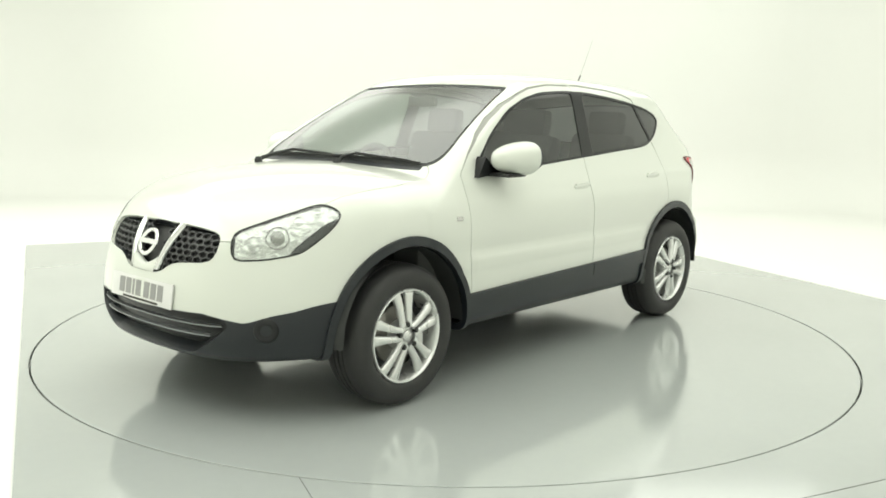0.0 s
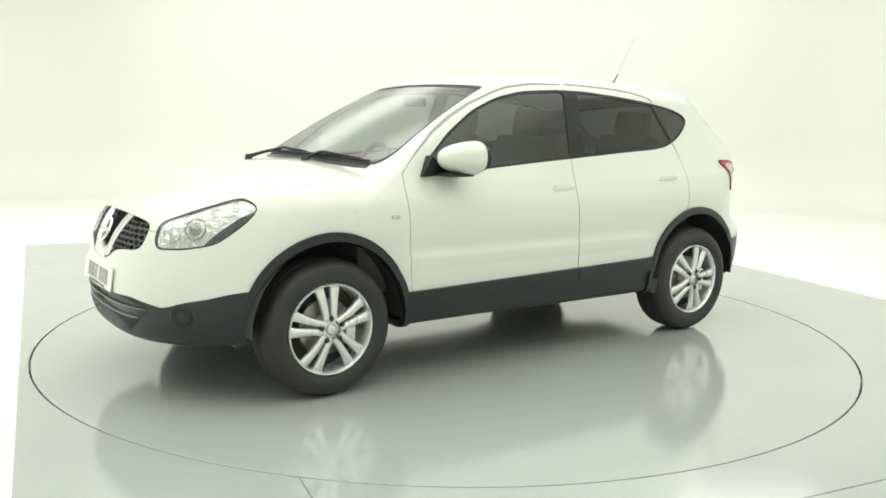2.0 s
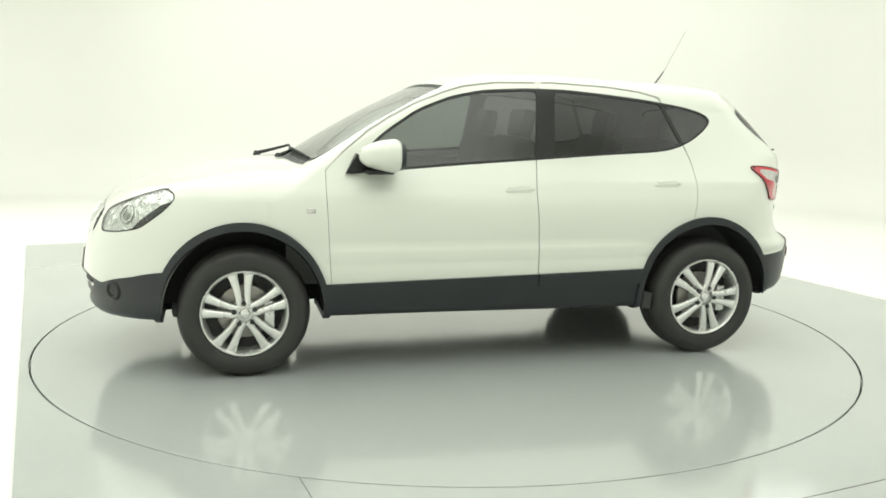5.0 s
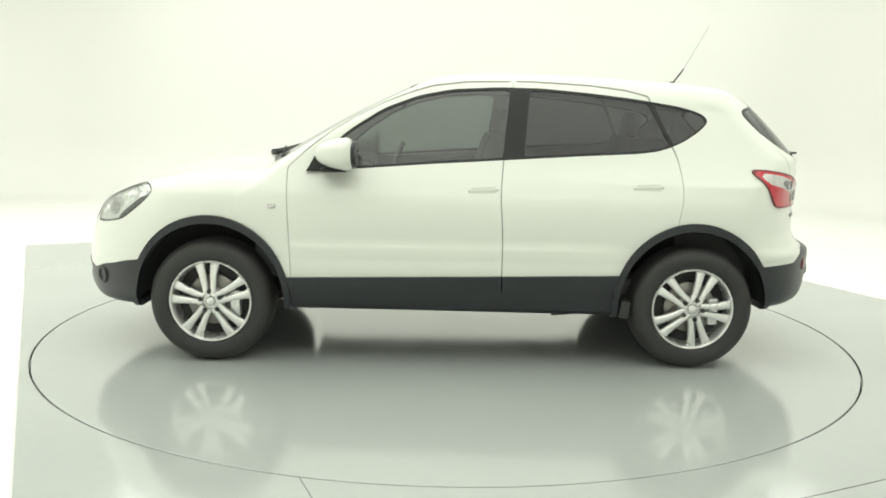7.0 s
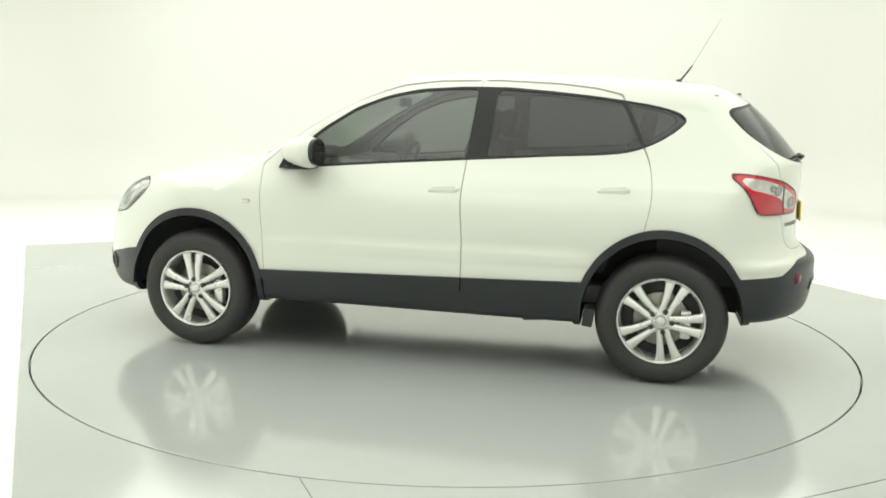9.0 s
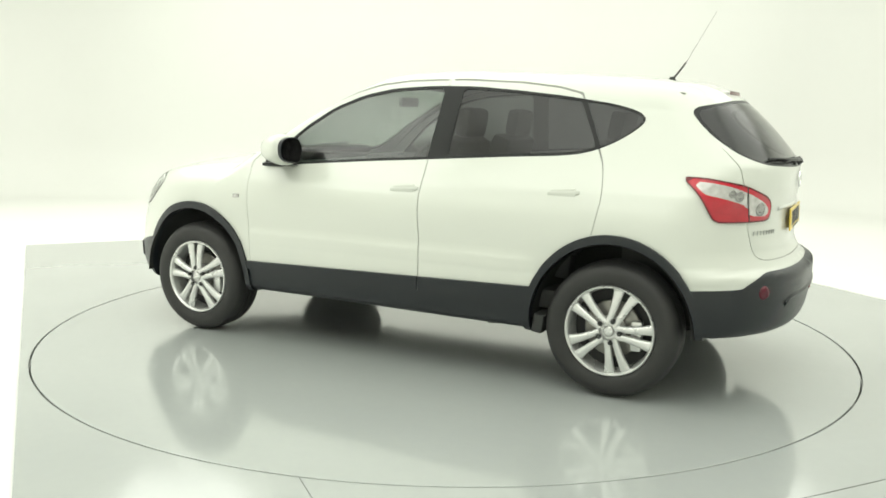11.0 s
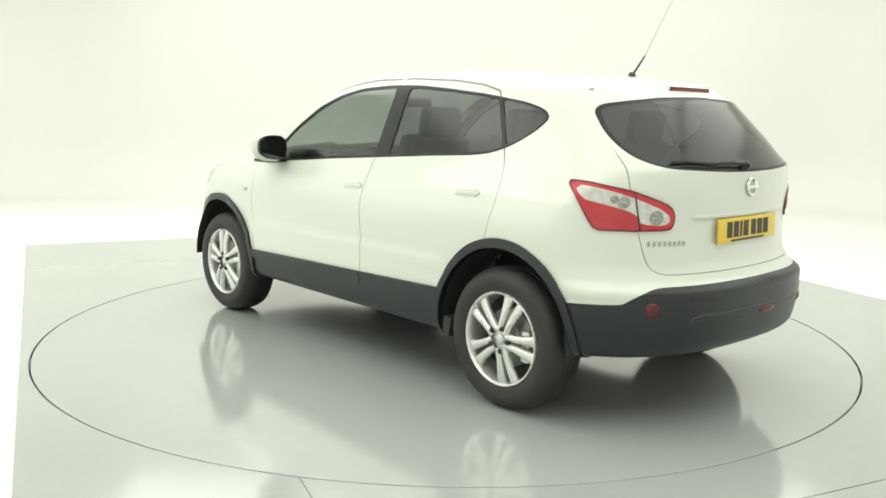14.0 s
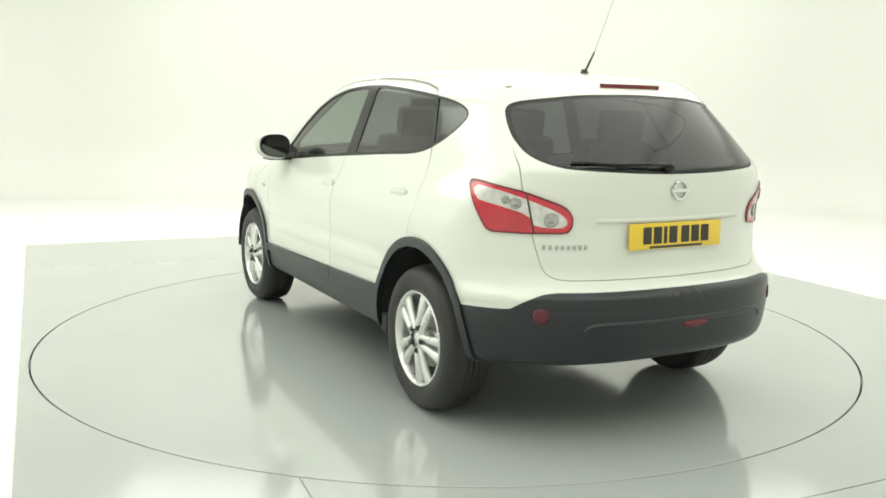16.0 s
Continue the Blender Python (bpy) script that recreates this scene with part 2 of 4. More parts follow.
def smax(a, b, k):
    h = np.maximum(k - np.abs(a - b), 0) / k
    return np.maximum(a, b) + h * h * k / 4


def half_width(x, z):
    low = spline(z, [(0.10, 0.78), (0.30, 0.862), (0.42, 0.881), (0.52, 0.884), (0.62, 0.876), (0.74, 0.881), (0.86, 0.879), (0.98, 0.848), (1.08, 0.806),
                    (1.20, 0.764), (1.35, 0.714), (1.49, 0.665), (1.60, 0.62), (1.70, 0.57)])
    up = np.clip((z - 1.0) / 0.4, 0, 1)
    tail = np.clip((-0.2 - x) / 1.5, 0, 1)
    nose = np.clip((x - 0.9) / 1.0, 0, 1)
    flare = np.clip((0.662 - z) / 0.036 + 0.5, 0, 1)
    along = np.clip((0.95 - x) / 0.12, 0, 1) * np.clip((x + 0.95) / 0.12, 0, 1)
    crease = 0.009 * along * flare * flare * (3 - 2 * flare) * np.clip((z - 0.46) / 0.12, 0, 1)
    return low * (1 - (0.02 + 0.075 * up) * tail**2 * 1.3 - 0.03 * nose**2) + crease


def roof_z(x, y):
    return spline(x, [(-2.2, 1.40), (-1.75, 1.515), (-1.37, 1.568), (-1.0, 1.592), (-0.6, 1.608), (-0.25, 1.613), (0.0, 1.602), (0.25, 1.570), (0.6, 1.49)]) - 0.075 * y**2 - 0.05 * y**4


def hood_z(x, y):
    return spline(x, [(-2.3, 1.06), (0.7, 1.09), (1.0, 1.098), (1.3, 1.086), (1.6, 1.042), (1.85, 0.974), (2.0, 0.914), (2.1, 0.855), (2.25, 0.74)]) - 0.11 * y**2


def nose_x(y, z):
    return spline(z, [(0.18, 2.06), (0.27, 2.12), (0.36, 2.165), (0.46, 2.180), (0.56, 2.172), (0.66, 2.150), (0.76, 2.118), (0.86, 2.075), (1.0, 2.0)]) - 0.15 * y**2 - 0.8 * y**4


def screen_x(y, z):
    return spline(z, [(0.9, 1.345), (1.09, 1.055), (1.25, 0.795), (1.40, 0.52), (1.535, 0.24), (1.65, 0.0)]) - 0.19 * y**2


def tail_x(y, z):
    c = curve(z, [(0.18, -1.95), (0.28, -2.06), (0.42, -2.125), (0.56, -2.142), (0.625, -2.135), (0.665, -2.075), (0.75, -2.035), (0.9, -2.028), (1.05, -2.045), (1.13, -2.045),
                  (1.20, -2.005), (1.40, -1.80)])
    t = np.maximum(z - 1.15, 0)
    b = np.clip((z - 1.12) / 0.08, 0, 1)
    b = b * b * (3 - 2 * b)
    c = c * (1 - b) + (-2.035 + 0.677 * t + 0.728 * t * t) * b
    k = np.clip((z - 1.05) / 0.4, 0, 1)
    k = 1 + 0.7 * k * k * (3 - 2 * k)
    return c + k * (0.15 * y**2 + 0.5 * y**4)


def belly_z(x):
    return curve(x, [(-2.2, 0.345), (-1.7, 0.335), (-1.0, 0.285), (0.9, 0.295), (1.7, 0.29), (2.2, 0.265)])


def solid(p):
    x, y, z = p[..., 0], np.abs(p[..., 1]), p[..., 2]
    side = y - half_width(x, z)
    low = smax(smax(side, z - hood_z(x, y), 0.11), smax(x - nose_x(y, z), tail_x(y, z) - x, 0.02), 0.13)
    low = smax(low, belly_z(x) - z, 0.05)
    cab = smax(smax(side, z - roof_z(x, y), 0.10), x - screen_x(y, z), 0.055)
    cab = smax(cab, tail_x(y, z) - x, 0.10)
    cab = smax(cab, 0.6 - z, 0.02)
    h = np.maximum(0.02 - np.abs(low - cab), 0) / 0.02
    return np.minimum(low, cab) - h * h * 0.02 / 4


def slope(p):
    e = 1e-3
    g = np.stack([solid(p + np.array(d) * e) - solid(p - np.array(d) * e) for d in ((1, 0, 0), (0, 1, 0), (0, 0, 1))], -1)
    return g / np.maximum(np.linalg.norm(g, axis=-1, keepdims=True), 1e-9)


def shell_grid():
    """Rays from a spine inside the car meet the solid: a ring of points at each station, and rounded ends."""
    n, xa, xb, za = 264, -1.25, 1.42, 0.72
    s = np.linspace(0, 1, n // 4, endpoint=False)
    w, h = 0.85, 0.70
    q = np.concatenate([np.stack([w * np.ones_like(s), h * (2 * s - 1)], 1), np.stack([w * (1 - 2 * s), h * np.ones_like(s)], 1),
                        np.stack([-w * np.ones_like(s), h * (1 - 2 * s)], 1), np.stack([w * (2 * s - 1), -h * np.ones_like(s)], 1)])
    q /= np.linalg.norm(q, axis=1, keepdims=True)
    rings = []
    ends = np.radians(np.linspace(90, 0, 54))
    for a in ends[:-1]:
        rings.append((xa, -math.sin(a), math.cos(a)))
    for x in np.linspace(xa, xb, 140):
        rings.append((x, 0.0, 1.0))
    for a in ends[::-1][1:]:
        rings.append((xb, math.sin(a), math.cos(a)))
    o = np.array([[(r[0], 0, za)] * n for r in rings])
    d = np.array([np.stack([np.full(n, r[1]), r[2] * q[:, 0], r[2] * q[:, 1]], 1) for r in rings])
    lo, hi = np.zeros(o.shape[:2]), np.full(o.shape[:2], 2.2)
    for _ in range(34):
        mid = (lo + hi) / 2
        out = solid(o + d * mid[..., None]) > 0
        hi, lo = np.where(out, mid, hi), np.where(out, lo, mid)
    v = (o + d * lo[..., None]).reshape(-1, 3)
    v[:n] = v[:n].mean(0)
    v[-n:] = v[-n:].mean(0)
    faces = []
    m = len(rings)
    for i in range(m - 1):
        for j in range(n):
            a, b = i * n + j, i * n + (j + 1) % n
            c, e = b + n, a + n
            if i == 0:
                faces.append([a, c, e])
            elif i == m - 2:
                faces.append([a, b, e])
            else:
                faces.append([a, b, c, e])
    return v, faces


class Shell:
    """Points of the shell, with faces that a field can cut in two along its zero line."""

    def __init__(self, v):
        self.v = [tuple(p) for p in v]

    def cut(self, faces, field):
        p = np.array(self.v)
        f = field(p[:, 0], p[:, 1], p[:, 2])
        f = np.where(np.abs(f) < 1e-7, 1e-7, f)
        neg = f < 0
        inside, outside, made = [], [], {}

        def between(a, b):
            k = (min(a, b), max(a, b))
            if k not in made:
                t = f[k[0]] / (f[k[0]] - f[k[1]])
                made[k] = len(self.v)
                self.v.append(tuple(p[k[0]] * (1 - t) + p[k[1]] * t))
            return made[k]

        for face in faces:
            s = sum(bool(neg[i]) for i in face)
            if s == len(face):
                inside.append(face)
            elif s == 0:
                outside.append(face)
            else:
                fi, fo = [], []
                for a, b in zip(face, face[1:] + face[:1]):
                    (fi if neg[a] else fo).append(a)
                    if neg[a] != neg[b]:
                        c = between(a, b)
                        fi.append(c)
                        fo.append(c)
                if len(fi) > 2:
                    inside.append(fi)
                if len(fo) > 2:
                    outside.append(fo)
        return inside, outside

    def panel(self, name, faces, mat, parent, push=0.0, thick=0.0, label=""):
        if not faces:
            return None
        groups = self.pieces(faces)
        least = 4 if name in ("panel_gap", "bezel") else 12
        small = [f for g in groups[1:] if len(g) < least and name != "panel_gap" for f in g]
        for g in groups[1:]:
            if len(g) >= least:
                self.one(name, g, mat, parent, push, thick, label)
        faces = groups[0] + small
        return self.one(name, faces, mat, parent, push, thick, label)

    def pieces(self, faces):
        """Faces in connected groups, the largest first."""
        root = {}

        def top(i):
            while root[i] != i:
                root[i] = root[root[i]]
                i = root[i]
            return i

        for f in faces:
            for i in f:
                root.setdefault(i, i)
            for i in f[1:]:
                root[top(i)] = top(f[0])
        found = {}
        for f in faces:
            found.setdefault(top(f[0]), []).append(f)
        return sorted(found.values(), key=len, reverse=True)

    def one(self, name, faces, mat, parent, push, thick, label):
        used = sorted({i for f in faces for i in f})
        where = {k: i for i, k in enumerate(used)}
        p = np.array([self.v[i] for i in used])
        nrm = slope(p)
        p = p + nrm * push
        outer = [[where[i] for i in f] for f in faces]
        if not thick:
            ob = mesh_object(name, p, outer, mat, parent, label)
            ob.data.normals_split_custom_set_from_vertices([tuple(v) for v in nrm])
            return ob
        n, q = len(p), p - nrm * thick
        seen = set()
        for f in outer:
            for a, b in zip(f, f[1:] + f[:1]):
                seen.add((a, b))
        rim = [(a, b) for a, b in seen if (b, a) not in seen]
        ends = sorted({i for e in rim for i in e})
        at = {k: 2 * n + i for i, k in enumerate(ends)}
        m = len(ends)
        verts = np.concatenate([p, q, p[ends], q[ends]])
        fs = outer + [[n + i for i in f[::-1]] for f in outer] + [[at[b], at[a], at[a] + m, at[b] + m] for a, b in rim]
        normals = np.concatenate([nrm, -nrm, np.zeros((2 * m, 3))])
        ob = mesh_object(name, verts, fs, mat, parent, label)
        if len(ob.data.vertices) == len(normals):
            ob.data.normals_split_custom_set_from_vertices([tuple(v) for v in normals])
        return ob


def rounded(pts, turns=2, reach=0.03):
    """Soften the corners of an outline, within a reach of each corner."""
    p = [np.array(q, float) for q in pts]
    for _ in range(turns):
        q = []
        for a, b in zip(p, p[1:] + p[:1]):
            k = min(0.25, reach / max(1e-6, float(np.hypot(*(b - a)))))
            q += [a + (b - a) * k, b + (a - b) * k]
        p = q
    return p


def outline_field(u, v, pts):
    """Signed distance to a closed outline, negative inside."""
    d = np.full(u.shape, 1e9)
    odd = np.zeros(u.shape, bool)
    for a, b in zip(pts, list(pts[1:]) + [pts[0]]):
        ex, ey = b[0] - a[0], b[1] - a[1]
        wx, wy = u - a[0], v - a[1]
        t = np.clip((wx * ex + wy * ey) / (ex * ex + ey * ey + 1e-12), 0, 1)
        d = np.minimum(d, (wx - t * ex) ** 2 + (wy - t * ey) ** 2)
        c = (a[1] > v) != (b[1] > v)
        xi = a[0] + (v - a[1]) * ex / (ey if abs(ey) > 1e-12 else 1e-12)
        odd ^= c & (u < xi)
    d = np.sqrt(d)
    return np.where(odd, -d, d)


def line_field(u, v, pts):
    """Distance to an open line."""
    d = np.full(u.shape, 1e9)
    for a, b in zip(pts, pts[1:]):
        ex, ey = b[0] - a[0], b[1] - a[1]
        wx, wy = u - a[0], v - a[1]
        t = np.clip((wx * ex + wy * ey) / (ex * ex + ey * ey + 1e-12), 0, 1)
        d = np.minimum(d, (wx - t * ex) ** 2 + (wy - t * ey) ** 2)
    return np.sqrt(d)


# Outlines. Side views in (x, z); nose and tail in (y, z); lamps in (x - |y|, z) or (-x - |y|, z), round the corner.
WINDOWS = [(0.800, 1.040), (0.748, 1.115), (0.571, 1.270), (0.390, 1.386), (0.206, 1.458), (0.02, 1.496), (-0.229, 1.511), (-0.478, 1.509), (-0.727, 1.489), (-0.976, 1.463),
           (-1.225, 1.427), (-1.350, 1.395), (-1.400, 1.356), (-1.361, 1.304), (-1.249, 1.230), (-1.124, 1.182), (-1.0, 1.165), (-0.723, 1.150), (-0.292, 1.121), (0.137, 1.092), (0.533, 1.061)]
FRONT_DOOR = [(0.898, 0.965), (0.888, 0.755), (0.872, 0.43), (-0.262, 0.43), (-0.264, 0.70), (-0.247, 0.927), (-0.262, 1.10), (-0.325, 1.60), (0.021, 1.62), (0.30, 1.60), (0.60, 1.45), (0.80, 1.28), (0.895, 1.12)]
REAR_DOOR = [(-0.264, 0.43), (-0.266, 0.70), (-0.249, 0.927), (-0.264, 1.10), (-0.327, 1.60), (-0.605, 1.62), (-0.98, 1.60), (-1.050, 1.53), (-1.064, 1.466), (-1.117, 1.346), (-1.192, 1.193),
             (-1.221, 1.122), (-1.240, 0.98), (-1.222, 0.861), (-1.19, 0.72), (-1.12, 0.43)]
RAIL = [(0.90, 1.06), (0.797, 1.160), (0.665, 1.263), (0.540, 1.340), (0.39, 1.418), (0.235, 1.480), (0.119, 1.514), (-0.07, 1.538), (-0.40, 1.545), (-0.737, 1.530), (-0.937, 1.507), (-1.047, 1.480), (-1.50, 1.380)]
REAR_GLASS = [(0.0, 1.462), (0.30, 1.454), (0.50, 1.432), (0.596, 1.415), (0.628, 1.33), (0.645, 1.25), (0.632, 1.19), (0.55, 1.150), (0.44, 1.142), (0.22, 1.131), (0.0, 1.127)]
HATCH = [(0.0, 1.50), (0.3, 1.492), (0.58, 1.45), (0.640, 1.32), (0.656, 1.24), (0.684, 1.13), (0.682, 1.06), (0.645, 0.90), (0.618, 0.78), (0.60, 0.72), (0.56, 0.695), (0.0, 0.692)]
GRILLE = [(0.0, 0.854), (0.25, 0.850), (0.435, 0.832), (0.440, 0.712), (0.21, 0.692), (0.125, 0.635), (0.0, 0.632)]
MOUTH = [(0.0, 0.480), (0.25, 0.488), (0.45, 0.492), (0.545, 0.462), (0.51, 0.420), (0.43, 0.360), (0.34, 0.306), (0.0, 0.292)]
HEADLAMP = [(1.532, 0.722), (1.535, 0.838), (1.30, 0.898), (1.00, 0.966), (0.90, 0.945), (0.862, 0.912), (0.93, 0.848), (1.10, 0.755), (1.32, 0.728)]
TAILLAMP = [(0.825, 1.092), (0.95, 1.088), (1.20, 1.058), (1.42, 1.003), (1.478, 0.965), (1.462, 0.885), (1.2, 0.882), (0.978, 0.884), (0.90, 0.985)]
HOOD = [(0.99, 0.0), (0.98, 0.3), (0.93, 0.60), (0.99, 0.70), (1.3, 0.752), (1.72, 0.700), (1.95, 0.56), (2.075, 0.46), (2.12, 0.2), (2.125, 0.0)]


def mirrored(pts):
    return list(pts) + [(-a, b) for a, b in pts[::-1] if abs(a) > 1e-6]


def arch_field(x, z, cx, rx, rz, cz=0.335):
    r = np.sqrt(((x - cx) / rx) ** 2 + ((np.maximum(z, cz) - cz) / rz) ** 2)
    return (r - 1) * (rx + rz) / 2


def by_side(shell, faces):
    left = [f for f in faces if sum(shell.v[i][1] for i in f) > 0]
    right = [f for f in faces if sum(shell.v[i][1] for i in f) <= 0]
    return left, right


def build_car():
    car = new("car")
    tagged(car, "white compact crossover car with dark grey cladding on a turntable", "car")
    v, faces = shell_grid()
    sh = Shell(v)
    GAP = 0.0017
    win, fdoor, rdoor = rounded(WINDOWS, 1), rounded(FRONT_DOOR, 2), rounded(REAR_DOOR, 2)
    rglass, hatch, grille, mouth = (rounded(mirrored(o), 2) for o in (REAR_GLASS, HATCH, GRILLE, MOUTH))
    head, tail = rounded(HEADLAMP, 2), rounded(TAILLAMP, 2, 0.02)
    hood = rounded([(a, b) for a, b in HOOD] + [(a, -b) for a, b in HOOD[::-1] if b > 0], 2)
    on_side = lambda y: 0.45 - np.abs(y)

    def pair(name, fs, mat, push=0.0, thick=0.0, label="", parent=car):
        return [sh.panel(name, s, mat, parent, push, thick, label) for s in by_side(sh, fs)]

    # wheel openings
    for cx in (1.318, -1.308):
        _, faces = sh.cut(faces, lambda x, y, z, cx=cx: np.maximum(arch_field(x, z, cx, 0.405, 0.425), on_side(y)))
    # arch mouldings, proud of the body
    for cx in (1.318, -1.308):
        band, faces = sh.cut(faces, lambda x, y, z, cx=cx: np.maximum(arch_field(x, z, cx, 0.438, 0.468), on_side(y)))
        pair("arch_moulding", band, M_CLAD, 0.016, 0.035, "dark grey plastic wheel-arch moulding")
    # side windows: black band, then panes in it
    band, faces = sh.cut(faces, lambda x, y, z: np.maximum(outline_field(x, z, win), on_side(y)))
    pane, band = sh.cut(band, lambda x, y, z: np.maximum(outline_field(x, z, win) + 0.014, -(x - (-0.255 - 0.11 * (z - 1.1)))))
    pair("front_door_window", pane, M_DOORGLASS, -0.004, 0, "lightly tinted front door glass")
    pane, band = sh.cut(band, lambda x, y, z: np.maximum(outline_field(x, z, win) + 0.014, np.maximum(x - (-0.372 - 0.09 * (z - 1.1)), (-1.180 + 0.476 * (z - 1.193)) - x)))
    pair("rear_door_window", pane, M_PRIVACY, -0.004, 0, "dark tinted rear door glass")
    pane, band = sh.cut(band, lambda x, y, z: np.maximum(outline_field(x, z, win) + 0.010, x - (-1.204 + 0.476 * (z - 1.193))))
    pair("quarter_window", pane, M_PRIVACY, -0.004, 0, "dark tinted quarter glass")
    pair("window_surround", band, M_GLOSSBLACK, 0.0, 0.012, "black window surround and pillar trim")

    # windscreen
    def screen(x, y, z):
        a = np.abs(y)
        body = smax(a - (0.705 - 0.33 * (z - 1.11)), (1.110 - 0.035 * a**2) - z, 0.10)
        return np.maximum(np.maximum(body, z - (1.537 - 0.06 * a**2)), np.where(x > 0.1, -1.0, 1.0))
    ws, faces = sh.cut(faces, screen)
    glass_in, edge = sh.cut(ws, lambda x, y, z: screen(x, y, z) + 0.016)
    sh.panel("windscreen", glass_in, M_SCREEN, car, -0.002, 0, "clear laminated windscreen")
    sh.panel("windscreen_seal", edge, M_SEAL, car, -0.002, 0.006, "black windscreen seal")

    sc, faces = sh.cut(faces, lambda x, y, z: np.maximum(np.maximum(x - (screen_x(y, 1.10) + 0.034), 0.70 - x), np.maximum(np.abs(y) - 0.63, np.maximum(1.0 - z, z - (1.112 - 0.035 * y**2)))))
    sh.panel("scuttle", sc, M_CLAD, car, -0.004, 0.006, "dark plastic scuttle under the windscreen")

    # rear window
    rg = lambda x, y, z: np.maximum(outline_field(y, z, rglass), x + 1.35)
    rw, faces = sh.cut(faces, rg)
    glass_in, edge = sh.cut(rw, lambda x, y, z: outline_field(y, z, rglass) + 0.012)
    sh.panel("rear_window", glass_in, M_PRIVACY, car, -0.003, 0, "dark tinted rear window")
    sh.panel("rear_window_seal", edge, M_GLOSSBLACK, car, -0.003, 0.006)

    # head lamps: a bright bowl under a clear lens, edged in black
    hf = lambda x, y, z: np.maximum(outline_field(x - np.abs(y), z, head), 1.3 - x)
    hl, faces = sh.cut(faces, hf)
    lens, edge = sh.cut(hl, lambda x, y, z: outline_field(x - np.abs(y), z, head) + 0.007)
    for lens_side, edge_side in zip(by_side(sh, lens), by_side(sh, edge)):
        lamp = sh.panel("headlamp", edge_side, M_SEAL, car, 0.001, 0.003, "clear-lens head lamp with black edge")
        sh.panel("lens", lens_side, M_LENS, lamp, 0.002)
        sgn = 1 if np.mean([sh.v[f[0]][1] for f in lens_side]) > 0 else -1
        dark, bright = sh.cut(lens_side, lambda x, y, z: np.minimum(outline_field(x - np.abs(y), z, [(0.84, 0.915), (0.97, 0.880), (1.14, 0.785), (1.22, 0.72), (0.95, 0.72)]), 1.512 - (x - np.abs(y))))
        sh.panel("reflector", bright, M_HEADSHELL, lamp, -0.005, 0, "silver reflector bowl")
        sh.panel("bezel", dark, M_CLAD, lamp, -0.004, 0, "dark lamp bezel")
        for (cx, cy, cz), r in (((1.86, 0.615, 0.80), 0.046), ((1.955, 0.56, 0.785), 0.034), ((1.79, 0.665, 0.875), 0.028), ((1.72, 0.70, 0.915), 0.020)):
            bm = bmesh.new()
            q = np.array([[cx, sgn * cy, cz]])
            for _ in range(12):
                q = q - slope(q) * solid(q)[:, None]
            nrm = Vector(slope(q)[0])
            m = Matrix.Translation(Vector(q[0]) - nrm * 0.003) @ nrm.to_track_quat("Y", "Z").to_matrix().to_4x4()
            lathe(bm, [(0.001, 0.004), (r * 0.5, 0.002), (r * 0.8, -0.006), (r, -0.008), (r * 1.05, 0.002), (r * 1.12, -0.003), (r * 1.12, -0.03)], 24, "y", m)
            part("projector", bm, M_SMOKED if r > 0.04 else M_HEADSHELL if r > 0.03 else M_CHROME, lamp, "round chrome lamp projector", 40)

    # tail lamps: red body, silver upper field, black edge
    tf = lambda x, y, z: np.maximum(outline_field(-x - np.abs(y), z, tail), x + 1.3)
    tl, faces = sh.cut(faces, tf)
    lens, edge = sh.cut(tl, lambda x, y, z: outline_field(-x - np.abs(y), z, tail) + 0.007)
    seam = lambda x, y, z: -x - np.abs(y) - 1.226 - 0.28 * (1.0 - z)
    lens_out, lens = sh.cut(lens, lambda x, y, z: seam(x, y, z) + 0.005)
    split, lens = sh.cut(lens, lambda x, y, z: seam(x, y, z) - 0.005)
    clear, red = sh.cut(lens_out + lens, lambda x, y, z: outline_field(-x - np.abs(y), z, rounded([(0.872, 1.072), (1.0, 1.064), (1.12, 1.046), (1.25, 1.017), (1.40, 0.972), (1.448, 0.938), (1.425, 0.906), (1.250, 0.914), (1.240, 0.950), (1.18, 0.972), (1.05, 0.996), (0.93, 1.012), (0.905, 1.020)], 1)))
    for e, r, c, s in zip(by_side(sh, edge), by_side(sh, red), by_side(sh, clear), by_side(sh, split)):
        lamp = sh.panel("tail_lamp", r, M_RED, car, 0.008, 0.02, "red and silver wraparound tail lamp")
        sh.panel("lamp_edge", e, M_DARKRED, lamp, 0.009, 0.012, "dark red lamp edge")
        sh.panel("clear_field", c, M_CLEARLAMP, lamp, 0.0075, 0.01, "silver reversing and indicator field")
        sh.panel("lamp_split", s, M_SEAL, lamp, 0.0095, 0.006)
        sgn = 1 if sh.v[r[0][0]][1] > 0 else -1
        for u, z, rr in ((1.365, 0.938, 0.030), (1.150, 1.006, 0.024), (1.095, 1.020, 0.017)):
            yy = 0.60 if u > 1.2 else 0.72
            q = np.array([[-(u + yy), sgn * yy, z]])
            for _ in range(12):
                q = q - slope(q) * solid(q)[:, None]
            nrm = Vector(slope(q)[0])
            bm = bmesh.new()
            m = Matrix.Translation(Vector(q[0]) + nrm * 0.009) @ nrm.to_track_quat("Y", "Z").to_matrix().to_4x4()
            lathe(bm, [(0.001, 0.004), (rr * 0.5, 0.004), (rr * 0.8, 0.001), (rr, 0.004), (rr * 1.1, -0.01)], 20, "y", m)
            part("bulb_bowl", bm, M_SMOKED, lamp, "round silver bulb bowl", 40)

    # nose: upper grille and lower mouth are recessed
    gr, faces = sh.cut(faces, lambda x, y, z: np.maximum(outline_field(y, z, grille), 1.6 - x))
